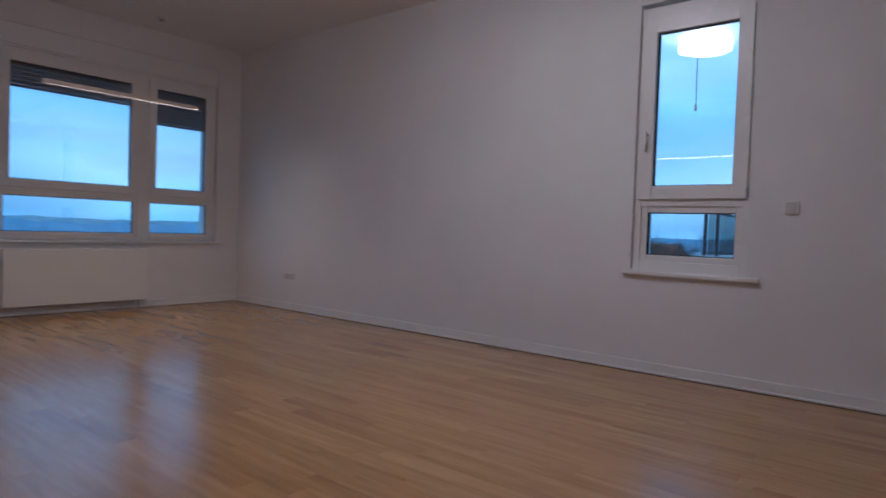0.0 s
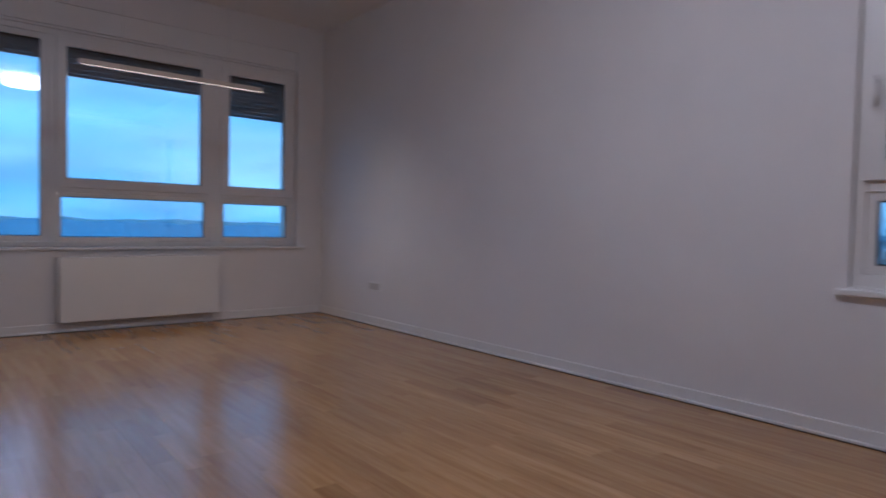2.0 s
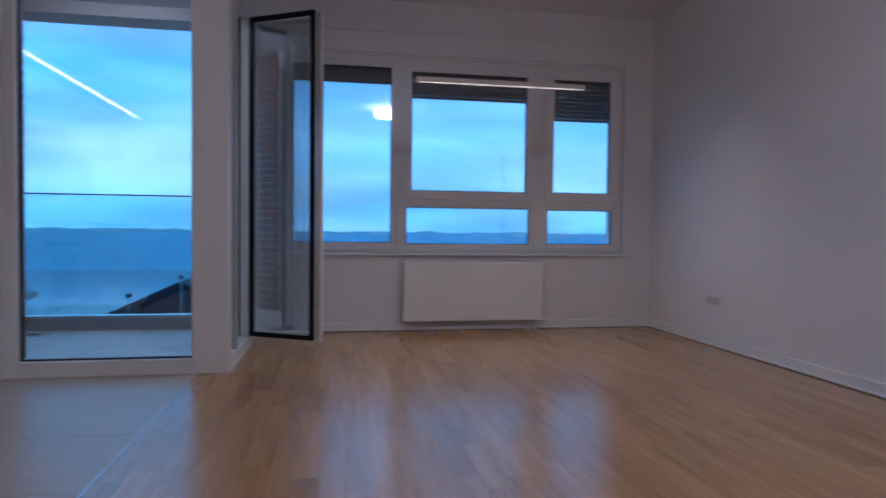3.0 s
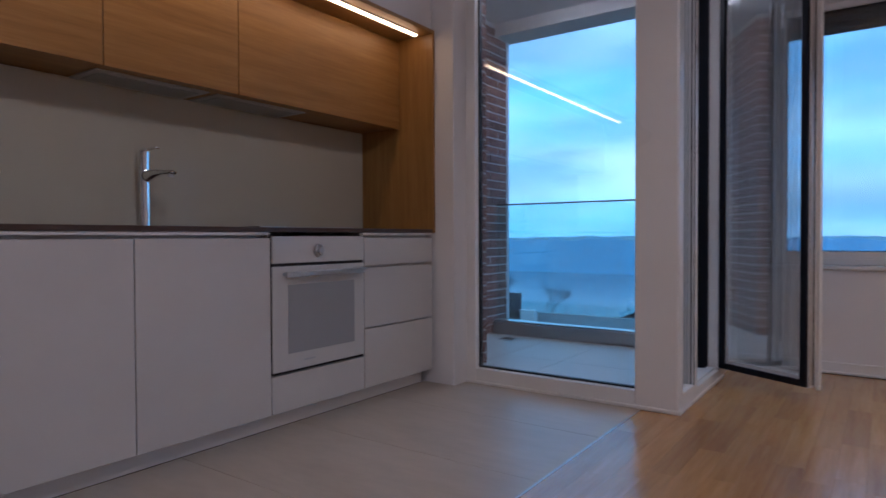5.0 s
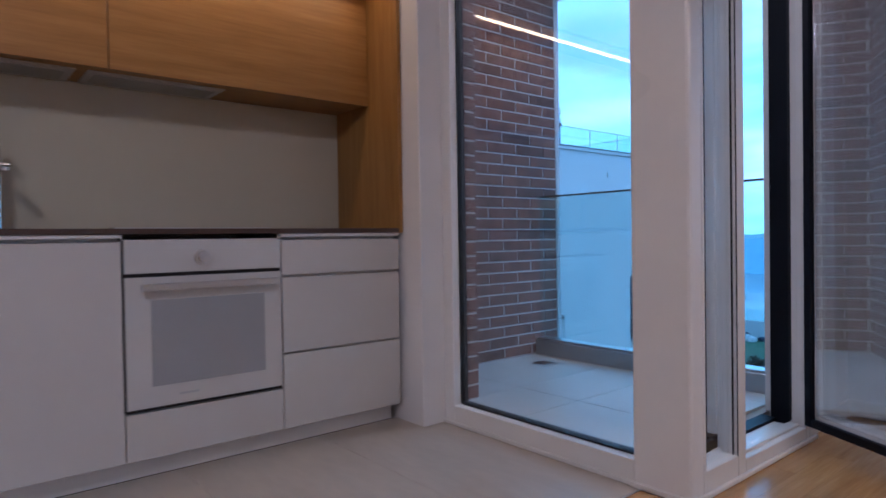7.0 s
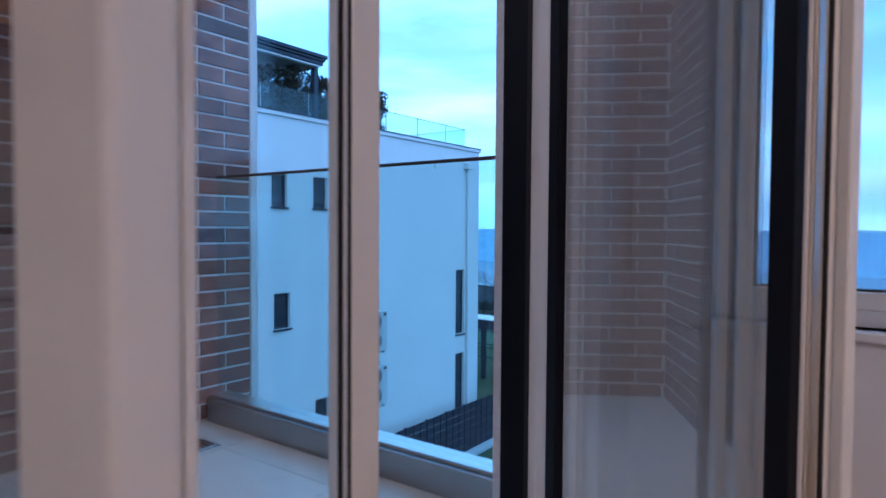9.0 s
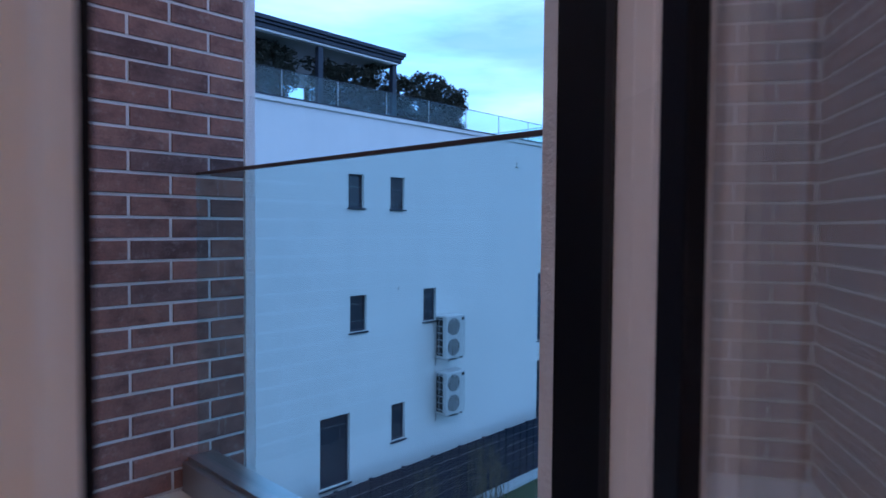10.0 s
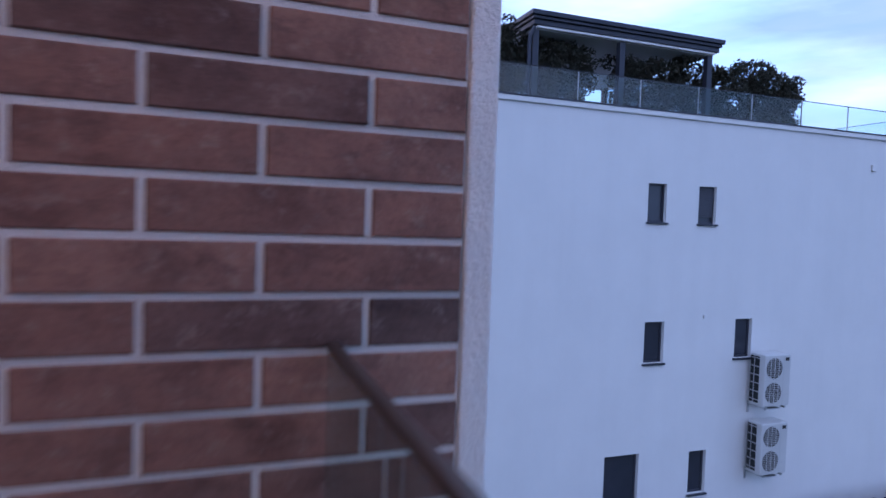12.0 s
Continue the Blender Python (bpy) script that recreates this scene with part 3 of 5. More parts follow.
leaf_part("lock_strip", B(((LEAF_W + 0.0021, 0.010, 0.2), (LEAF_W + 0.004, 0.022, 2.3))), M_STEEL, "steel lock strip on the door edge")
for d in (-0.012, 0.018):
    leaf_part("pane", B(((FW, d, 0.07 + FW), (LEAF_W - FW, d + 0.004, 2.43 - FW))), M_COAT).visible_shadow = False
hh = bmesh.new()
tube(hh, (LEAF_W - 0.028, 0.078, 1.05), (LEAF_W - 0.028, 0.118, 1.05), 0.009, 12)
tube(hh, (LEAF_W - 0.028, 0.118, 1.055), (LEAF_W - 0.028, 0.118, 0.93), 0.009, 12)
leaf_part("handle", hh, M_TRIM, "white lever handle")
for z in (0.25, 1.25, 2.25):
    leaf_part("hinge", T(((0.0, 0.088, z - 0.05), (0.0, 0.088, z + 0.05), 0.009, 10)), M_TRIM)


# ---- kitchen ----
XF = -1.537                                    # face of the base fronts
YU = (2.035, 2.635, 3.235, 3.837, 4.43, 5.02)    # unit joints
G = 0.0025


def front(a, b, parent, name="door", x0=XF - 0.019, mat=M_CAB):
    return part(name, B(((x0, a[0] + G, a[1] + G), (XF, b[0] - G, b[1] - G)), bev=0.0018), mat, parent)


def base_unit(name, y0, y1, label):
    ob = thing(name, label, "cabinet", "kitchen base units")
    part("body", B(((XK + 0.03, y0 + 0.001, 0.085), (XF - 0.021, y1 - 0.001, 0.845)), ((XK + 0.03, y0 + 0.001, 0.846), (XF - 0.055, y1 - 0.001, 0.890))), M_CAB, ob)
    part("grip_channel", B(((XF - 0.053, y0, 0.848), (XF - 0.050, y1, 0.890)), ((XF - 0.049, y0, 0.878), (XF - 0.004, y1, 0.890))), M_TRIM, ob)
    return ob


for i in (0, 1, 2):
    u = base_unit("base_cabinet", YU[i], YU[i + 1], "matt white handleless base cabinet with one door")
    front((YU[i], 0.085), (YU[i + 1], 0.866), u)
ov = thing("oven_housing", "matt white base unit with a drawer under the oven", "cabinet", "kitchen base units")
part("body", B(((XK + 0.03, YU[3] + 0.001, 0.085), (XF - 0.021, YU[4] - 0.001, 0.258)), ((XK + 0.03, YU[3] + 0.001, 0.2585), (XF - 0.021, YU[3] + 0.008, 0.890)), ((XK + 0.03, YU[4] - 0.008, 0.2585), (XF - 0.021, YU[4] - 0.001, 0.890))), M_CAB, ov)
front((YU[3], 0.085), (YU[4], 0.256), ov, "drawer_front")
dr = base_unit("drawer_unit", YU[4], YU[5], "matt white handleless base unit with three drawers")
for z0, z1 in ((0.085, 0.3945), (0.3985, 0.711), (0.7185, 0.866)):
    front((YU[4], z0), (YU[5], z1), dr, "drawer_front")
for z0, z1 in ((0.39, 0.402), (0.706, 0.724)):
    part("shadow_gap", B(((XF - 0.030, YU[4] + 0.01, z0), (XF - 0.022, YU[5] - 0.01, z1))), M_CAB, dr)
solid("plinth", B(((-1.635, 2.035, 0.0), (-1.62, 5.02, 0.09)), bev=0.002), M_TRIM, "white kitchen plinth panel set back under the units", "plinth")
solid("worktop", B(((XK + 0.012, 2.01, 0.892), (XF + 0.006, 5.02, 0.912)), bev=0.003), M_COUNTER, "thin dark brown kitchen worktop", "worktop")
solid("splashback", B(((XK + 0.001, 2.01, 0.913), (XK + 0.012, 5.02, 1.525))), M_SPLASH, "glossy beige glass splashback panel", "splashback")

hob = thing("induction_hob", "thin glass induction hob set on the worktop", "hob")
part("glass", B(((-1.99, 3.83, 0.9125), (-1.60, 4.41, 0.917)), bev=0.001), M_BLACK, hob)
part("edge_trim", B(((-1.60, 3.83, 0.9125), (-1.597, 4.41, 0.9175))), M_STEEL, hob)
oven = thing("oven", "white glass built-in oven with a steel handle", "oven")
oy0, oy1 = YU[3] + 0.006, YU[4] - 0.006
part("body", B(((XK + 0.1, oy0 + 0.01, 0.265), (XF - 0.03, oy1 - 0.01, 0.85))), M_STEEL, oven)
part("control_panel", B(((XF - 0.028, oy0, 0.752), (XF + 0.004, oy1, 0.872)), bev=0.002), M_OVEN, oven)
od = part("door", B(((XF - 0.028, oy0, 0.270), (XF + 0.004, oy1, 0.738)), bev=0.002), M_OVEN, oven)
part("door_window", B(((XF + 0.0035, oy0 + 0.085, 0.345), (XF + 0.006, oy1 - 0.072, 0.655))), M_OVENW, od, "grey oven door window")
part("handle", B(((XF + 0.03, oy0 + 0.045, 0.690), (XF + 0.048, oy1 - 0.03, 0.715)), ((XF + 0.002, oy0 + 0.055, 0.695), (XF + 0.032, oy0 + 0.075, 0.710)), ((XF + 0.002, oy1 - 0.06, 0.695), (XF + 0.032, oy1 - 0.04, 0.710)), bev=0.004), M_STEEL, od, "brushed steel bar handle")
part("dark_gap", B(((XF - 0.027, oy0, 0.739), (XF - 0.002, oy1, 0.751)), ((XF - 0.027, oy0, 0.259), (XF - 0.002, oy1, 0.269)), ((XF - 0.027, oy0 - 0.004, 0.262), (XF - 0.004, oy0 - 0.0005, 0.870))), M_SEAL, oven)
kn = part("knob", T(((XF + 0.004, 4.112, 0.805), (XF + 0.020, 4.112, 0.805), 0.031, 28), ((XF + 0.020, 4.112, 0.805), (XF + 0.034, 4.112, 0.805), 0.022, 28, 0.02)), M_STEEL, oven, "round steel control knob", False)
part("display", B(((XF + 0.0035, 4.0405, 0.790), (XF + 0.0045, 4.0, 0.820))), M_OVEN, oven)
part("lettering", B(((XF + 0.0038, 4.02, 0.302), (XF + 0.0048, 4.09, 0.310))), M_ALU, od, "small grey maker's mark as a plain bar")


def wall_unit(y0, y1, label):
    ob = thing("wall_cabinet", label, "cabinet", "kitchen wall units")
    part("body", B(((XK + 0.002, y0 + 0.001, 1.529), (-1.799, y1 - 0.001, 2.060))), M_OAK, ob)
    part("door", B(((-1.797, y0 + G, 1.522), (-1.777, y1 - G, 2.044)), bev=0.0015), M_OAK, ob)
    return ob


for y0, y1 in ((2.055, 2.655), (2.655, 3.255), (3.255, 3.86), (3.86, 5.019)):
    wall_unit(y0, y1, "oak-veneered wall cabinet with a lift-up door")
solid("canopy_panel", B(((XK + 0.002, 2.035, 2.061), (-1.53, 5.043, 2.081)), bev=0.0015), M_OAK, "oak-veneered top panel over the wall cabinets", "panel")
solid("end_panel", B(((XK + 0.002, 5.022, 0.89), (-1.53, 5.042, 2.060)), bev=0.0015), M_OAKV, "upright oak-veneered end panel standing on the worktop", "panel")
led = thing("led_strip", "lit warm white light strip under the oak top panel", "light")
part("profile", B(((-1.628, 2.06, 2.053), (-1.600, 4.97, 2.060))), M_ALU, led)
part("diffuser", B(((-1.625, 2.06, 2.045), (-1.603, 4.97, 2.0525))), M_LED, led, "glowing diffuser")
for y0, y1 in ((3.265, 3.765), (3.805, 4.335)):
    hd_ = thing("extractor_hood", "built-in steel extractor under the wall cabinet", "hood", "hood inserts")
    part("panel", B(((-2.085, y0, 1.5225), (-1.86, y1, 1.5285)), bev=0.002), M_STEEL, hd_)
    part("filter", B(((-2.05, y0 + 0.03, 1.5195), (-1.90, y1 - 0.03, 1.522))), M_ALU, hd_)

tap = thing("kitchen_tap", "chrome single-lever kitchen tap", "tap")
TX, TY = -1.96, 3.51
part("body", T(((TX, TY, 0.906), (TX, TY, 0.916), 0.025, 28), ((TX, TY, 0.916), (TX, TY, 1.165), 0.0215, 28), ((TX, TY, 1.165), (TX, TY, 1.167), 0.0195, 28), ((TX, TY, 1.167), (TX, TY, 1.192), 0.0213, 28)), M_CHROME, tap, smooth=False)
part("cartridge_cap", T(((TX, TY, 1.1925), (TX, TY, 1.194), 0.019, 28), ((TX, TY, 1.194), (TX, TY, 1.238), 0.0213, 28, 0.0205)), M_CHROME, tap)
sp = bmesh.new()
# spout: a flattened arm that narrows towards the outlet
rings = []
for s_, z_, hh_, ww_ in ((0.0, 1.132, 0.030, 0.020), (0.03, 1.134, 0.026, 0.0195), (0.07, 1.142, 0.017, 0.018), (0.12, 1.144, 0.011, 0.017), (0.175, 1.141, 0.009, 0.016), (0.188, 1.138, 0.006, 0.014)):
    rings.append([sp.verts.new((TX + s_ * 0.99 - math.sin(a_) * ww_ * 0.2, TY + s_ * 0.13 + math.sin(a_) * ww_, z_ + math.cos(a_) * hh_)) for a_ in [k * math.pi / 8 for k in range(16)]])
for ra, rb_ in zip(rings, rings[1:]):
    for k in range(16):
        sp.faces.new((ra[k], ra[(k + 1) % 16], rb_[(k + 1) % 16], rb_[k]))
sp.faces.new(rings[0])
sp.faces.new(rings[-1])
part("spout", sp, M_CHROME, tap, smooth=True)
part("aerator", T(((TX + 0.165, TY + 0.022, 1.122), (TX + 0.165, TY + 0.022, 1.134), 0.011, 16)), M_STEEL, tap)
part("lever", B(((TX - 0.020, TY - 0.012, 1.2385), (TX + 0.03, TY + 0.012, 1.250)), ((TX + 0.03, TY - 0.010, 1.241), (TX + 0.105, TY + 0.010, 1.2495)), bev=0.003), M_CHROME, tap)

# ---- room fixtures ----
rad = thing("radiator", "flat white panel radiator hung under the window", "radiator")
part("front_panel", B(((1.04, 6.545, 0.09), (2.28, 6.560, 0.60)), bev=0.006), M_RAD, rad)
part("back_panel", B(((1.06, 6.600, 0.10), (2.26, 6.612, 0.59)), bev=0.004), M_RAD, rad)
part("side_cover", B(((1.038, 6.561, 0.10), (1.044, 6.612, 0.60))), M_RAD, rad)
part("side_cover", B(((2.276, 6.561, 0.10), (2.282, 6.612, 0.60))), M_RAD, rad)
gr = bmesh.new()
for i in range(60):
    box(gr, (1.05 + i * 0.0205, 6.561, 0.596), (1.055 + i * 0.0205, 6.612, 0.602))
part("top_grille", gr, M_RAD, rad)
part("bracket", B(((1.2, 6.613, 0.15), (1.24, YB, 0.55))), M_RAD, rad)
part("bracket", B(((2.08, 6.613, 0.15), (2.12, YB, 0.55))), M_RAD, rad)
part("valve", T(((2.22, 6.58, 0.09), (2.22, 6.58, 0.0), 0.009, 10), ((2.17, 6.58, 0.09), (2.17, 6.58, 0.0), 0.009, 10)), M_TRIM, rad)


def wall_plate(name, y0, y1, z0, z1, label, cat, rockers):
    ob = thing(name, label, cat)
    part("plate", B(((XR - 0.011, y0, z0), (XR - 0.0005, y1, z1)), bev=0.002), M_TRIM, ob)
    w = (y1 - y0 - 0.02) / rockers
    for i in range(rockers):
        part("insert", B(((XR - 0.015, y0 + 0.011 + i * w, z0 + 0.011), (XR - 0.0115, y0 + 0.009 + (i + 1) * w, z1 - 0.011)), bev=0.0015), M_CAB, ob)
    return ob


wall_plate("light_switch", 0.94, 1.02, 1.055, 1.135, "white square light switch on the wall", "switch", 1)
wall_plate("socket", 5.555, 5.735, 0.312, 0.392, "white triple wall socket above the skirting", "socket", 3)

drum = thing("ceiling_lamp", "lit round white drum ceiling lamp", "lamp")
LX, LY = 1.31, 2.18
part("base", T(((LX, LY, 2.82), (LX, LY, 2.84), 0.20, 40)), M_TRIM, drum)
part("shade", T(((LX, LY, 2.70), (LX, LY, 2.819), 0.235, 48)), M_LAMP, drum, "glowing white shade")
pen = thing("pendant_lamp", "slim beige linear pendant hung on two wires, shining down", "lamp")
PY, PZ = 5.50, 1.885
part("bar", B(((1.0, PY - 0.022, PZ), (2.2, PY - 0.018, PZ + 0.032)), ((1.0, PY + 0.018, PZ), (2.2, PY + 0.022, PZ + 0.032)), ((1.0, PY - 0.018, PZ + 0.028), (2.2, PY + 0.018, PZ + 0.032)),
              ((0.996, PY - 0.022, PZ), (1.0, PY + 0.022, PZ + 0.032)), ((2.2, PY - 0.022, PZ), (2.204, PY + 0.022, PZ + 0.032))), painted("beige_lamp_bar", (0.66, 0.58, 0.48), 0.4, 0.03, 100, 0.01), pen)
part("diffuser", B(((1.02, PY - 0.015, PZ + 0.020), (2.18, PY + 0.015, PZ + 0.0275))), M_PEND, pen, "glowing strip set up inside the bar")
# added black liners keep the inner sides of the bar from looking lit
part("added_liner", B(((1.001, PY - 0.0178, PZ + 0.0005), (2.199, PY - 0.0165, PZ + 0.018)), ((1.001, PY + 0.0165, PZ + 0.0005), (2.199, PY + 0.0178, PZ + 0.018))), M_SEAL, pen, "added dark liner that hides the glow on the inner sides")
for x in (1.25, 1.95):
    part("wire", T(((x, PY, PZ + 0.032), (x, PY, 2.826), 0.0007, 6)), M_STEEL, pen)
part("ceiling_rose", B(((1.20, PY - 0.03, 2.826), (2.0, PY + 0.03, 2.84)), bev=0.003), M_TRIM, pen)
det = thing("ceiling_socket", "small white lamp outlet on the ceiling", "fixture")
part("base", B(((2.17, 6.15, 2.815), (2.23, 6.21, 2.84)), bev=0.004), M_TRIM, det)
part("cover", B(((2.18, 6.16, 2.795), (2.22, 6.20, 2.814)), bev=0.004), M_ALU, det)

cable = thing("hanging_cable", "thin dark cable with a connector hanging outside the tall window", "cable")
part("cord", T(((3.66, 1.640, 1.80), (3.66, 1.645, 2.36), 0.003, 8), ((3.66, 1.645, 2.36), (3.66, 1.64, 2.60), 0.003, 8)), M_SEAL, cable)
part("connector", B(((3.654, 1.633, 1.755), (3.666, 1.647, 1.80)), bev=0.003), M_ALU, cable)

# ---- balcony ----
drn = thing("floor_drain", "square steel floor drain in the balcony tiles", "drain")
part("frame", B(((-1.77, 6.17, FLOOR_B), (-1.65, 6.29, FLOOR_B + 0.003))), M_STEEL, drn)
for i in range(5):
    part("bar", B(((-1.76, 6.182 + i * 0.02, FLOOR_B + 0.003), (-1.66, 6.192 + i * 0.02, FLOOR_B + 0.008)), bev=0.001), M_CHROME, drn)
kerb = thing("balcony_kerb", "metal-clad kerb under the glass balustrade", "kerb", kind="structure")
part("cladding", B(((-1.966, 6.435, FLOOR_B - 0.1), (-0.387, 6.56, 0.175)), bev=0.004), M_ALU, kerb)
part("cap", B(((-1.966, 6.455, 0.1755), (-0.387, 6.545, 0.188)), bev=0.002), M_STEEL, kerb)
bal = thing("balustrade", "frameless glass balustrade with a brown metal cap rail", "balustrade")
part("pane", B(((-1.960, 6.486, 0.18), (-0.39, 6.498, 1.121))), M_RGLASS, bal).visible_shadow = False
part("cap_rail", B(((-1.962, 6.485, 1.1215), (-0.388, 6.499, 1.1325)), bev=0.002), M_RAIL, bal, "brown metal cap rail")
bl = thing("balcony_lamp", "lit round ceiling lamp on the balcony soffit", "lamp")
part("base", T(((-1.10, 5.85, 2.60), (-1.10, 5.85, 2.62), 0.13, 32)), M_TRIM, bl)
part("shade", T(((-1.10, 5.85, 2.55), (-1.10, 5.85, 2.599), 0.125, 32)), M_BLAMP, bl, "glowing opal shade")
solid("wall_brick_core", B(((-2.3, 5.22, -9.0), (-1.9725, 6.663, 3.2))), M_MORTAR, "light mortar bed of the brick-clad wall", "wall", "structure")
solid("wall_edge_stucco", B(((-2.30, 6.664, -9.0), (-1.966, 6.706, 3.2)), bev=0.004), M_STUCCO, "rough white rendered edge of the brick wall", "wall", "structure")
solid("wall_return_core", B(((-1.9715, 5.221, -0.3), (-1.3725, 5.3575, 3.0))), M_MORTAR, "light mortar bed of the brick return", "wall", "structure")


# ---- outdoors ----
def grid_sheet(bm, xs, ys, fz):
    rows = [[bm.verts.new((x, y, fz(x, y))) for x in xs] for y in ys]
    for j in range(len(ys) - 1):
        for i in range(len(xs) - 1):
            bm.faces.new((rows[j][i], rows[j][i + 1], rows[j + 1][i + 1], rows[j + 1][i]))
    return bm


GZ = -7.95


def ground_z(x, y):
    near = noise.noise((x * 0.15, y * 0.15, 0.3)) * 0.12
    if y < 60:
        return GZ + near
    if y < 74:
        return GZ - 10.5 * (y - 60) / 14
    if y < 310:
        return GZ - 10.5
    return GZ - 6.0


xs = [-3500, -1500, -700, -300, -150, -90] + list(range(-60, 61, 3)) + [90, 150, 300, 700, 1500, 3500]
ys = [-3000, -800, -250, -100] + list(range(-40, 78, 3)) + [90, 160, 300, 560, 600, 900, 2000, 4500]
solid("ground", grid_sheet(bmesh.new(), xs, ys, ground_z), M_GRASS, "winter grass with bare patches", "ground", "structure")
wm, wnn, wll, wb = shader("river_water", 0.12)
wb.inputs["Base Color"].default_value = (0.16, 0.20, 0.23, 1)
wv = coords(wnn, wll, (0.05, 0.02, 1))
bump(wnn, wll, wb, noise_tex(wnn, wll, wv, 3.0, 5), 0.12, 0.5)
rough_from(wnn, wll, wb, noise_tex(wnn, wll, coords(wnn, wll, (0.004, 0.02, 1)), 2.0, 4), 0.08, 0.3)
solid("river", grid_sheet(bmesh.new(), [-3500, -1000, 0, 1000, 3500], [70, 130, 220, 325], lambda x, y: -16.0), wm, "wide calm grey river", "water", "structure")
woods = bmesh.new()
rnd = random.Random(5)
wx = -1900
prev = None
for i in range(1270):
    h = 15.5 + 0.9 * noise.noise((i * 0.03, 1.7, 0)) + 1.2 * noise.noise((i * 0.23, 4.2, 0)) + rnd.uniform(-0.7, 0.7)
    top = woods.verts.new((wx, 292 + 12 * noise.noise((i * 0.07, 9, 0)), -16 + h))
    foot = woods.verts.new((wx, 272, -16.2))
    if prev:
        woods.faces.new((prev[1], foot, top, prev[0]))
    prev = (top, foot)
    wx += 3.0
ridge, prev, wx = bmesh.new(), None, -1900
for i in range(640):
    h = 0.4 + 1.8 * max(0.0, noise.noise((i * 0.05, 7.7, 0))) + 1.2 * noise.noise((i * 0.31, 2.2, 0)) + rnd.uniform(-0.4, 0.4)
    top, foot = ridge.verts.new((wx, 420, h)), ridge.verts.new((wx, 418, -14.5))
    if prev:
        ridge.faces.new((prev[1], foot, top, prev[0]))
    prev = (top, foot)
    wx += 6.0
# both tree lines carry their haze in the material colour
solid("far_ridge", ridge, M_RIDGE_HAZE, "tree line beyond the river bank, pale haze painted into its colour", "backdrop", "stuff")
solid("haze_tinted_woods", woods, M_HILL_HAZE, "wooded far bank with blue haze painted into its colour", "backdrop", "stuff")

bld = thing("apartment_building", "white rendered house with a roof terrace", "building")
BX, BY0, BY1, BT = -14.01, 2.0, 27.25, 4.10
bw = [(16.36, 16.92, 1.49, 2.45), (17.93, 18.5, 1.49, 2.45), (16.43, 17.03, -2.07, -1.02), (19.34, 19.92, -2.05, -1.0), (15.41, 16.43, -6.35, -4.36), (18.01, 18.57, -5.6, -4.46),
      (25.58, 26.2, -3.45, -0.8), (25.58, 26.2, -6.7, -4.24)]
part("wall", wall_with_hole(bmesh.new(), "x", BX - 0.4, BX, BY0, BY1, GZ - 1, BT, bw), M_FACADE, bld)
for a, b_ in (((BX - 14, BY1 - 0.4, GZ - 1), (BX - 0.4, BY1, BT)), ((BX - 14, BY0, GZ - 1), (BX - 0.4, BY0 + 0.4, BT)), ((BX - 14.4, BY0, GZ - 1), (BX - 14, BY1, BT))):
    part("wall", B((a, b_)), M_FACADE, bld)
part("roof", B(((BX - 14.3, BY0 + 0.1, BT - 0.3), (BX - 0.4, BY1 - 0.4, BT))), M_CONC, bld)
part("coping", B(((BX - 0.45, BY0, BT + 0.001), (BX + 0.06, BY1 + 0.06, BT + 0.13)), ((BX - 14.4, BY1 - 0.45, BT + 0.001), (BX - 0.45, BY1 + 0.06, BT + 0.13)), bev=0.02), M_FACADE, bld)
part("coping_edge", B(((BX - 0.2, BY0, BT + 0.131), (BX + 0.075, BY1 + 0.075, BT + 0.165)), ((BX - 14.4, BY1 - 0.2, BT + 0.131), (BX - 0.2, BY1 + 0.075, BT + 0.165))), M_ANTH, bld)
for y0, y1, z0, z1 in bw:
    w_ = part("window", B(((BX - 0.16, y0, z0), (BX - 0.10, y0 + 0.05, z1)), ((BX - 0.16, y1 - 0.05, z0), (BX - 0.10, y1, z1)), ((BX - 0.16, y0 + 0.05, z1 - 0.05), (BX - 0.10, y1 - 0.05, z1)), ((BX - 0.16, y0 + 0.05, z0), (BX - 0.10, y1 - 0.05, z0 + 0.05))), M_ANTH, bld)
    part("pane", B(((BX - 0.15, y0 + 0.05, z0 + 0.05), (BX - 0.13, y1 - 0.05, z1 - 0.05))), M_BLACK, w_)
    part("sill", B(((BX - 0.10, y0 - 0.04, z0 - 0.05), (BX + 0.06, y1 + 0.04, z0 - 0.001)), bev=0.006), M_ANTH, w_)
bs = part("shutter", bmesh.new(), M_BLIND, bld)
sb = bmesh.new()
for i in range(15):
    box(sb, (BX - 0.09, 17.99, 1.66 + i * 0.05), (BX - 0.07, 18.44, 1.70 + i * 0.05))
sb.to_mesh(bs.data)
sb.free()
part("downpipe", T(((BX + 0.07, 26.35, GZ), (BX + 0.07, 26.35, 3.35), 0.06, 12)), M_FACADE, bld)
part("rain_hopper", B(((BX + 0.001, 26.12, 3.33), (BX + 0.2, 26.58, 3.58)), bev=0.02), M_FACADE, bld)
part("vent", B(((BX + 0.001, 24.08, 3.19), (BX + 0.05, 24.25, 3.38)), bev=0.01), M_FACADE, bld)
part("vent", B(((BX + 0.001, 18.25, -0.96), (BX + 0.04, 18.35, -0.87)), bev=0.01), M_FACADE, bld)
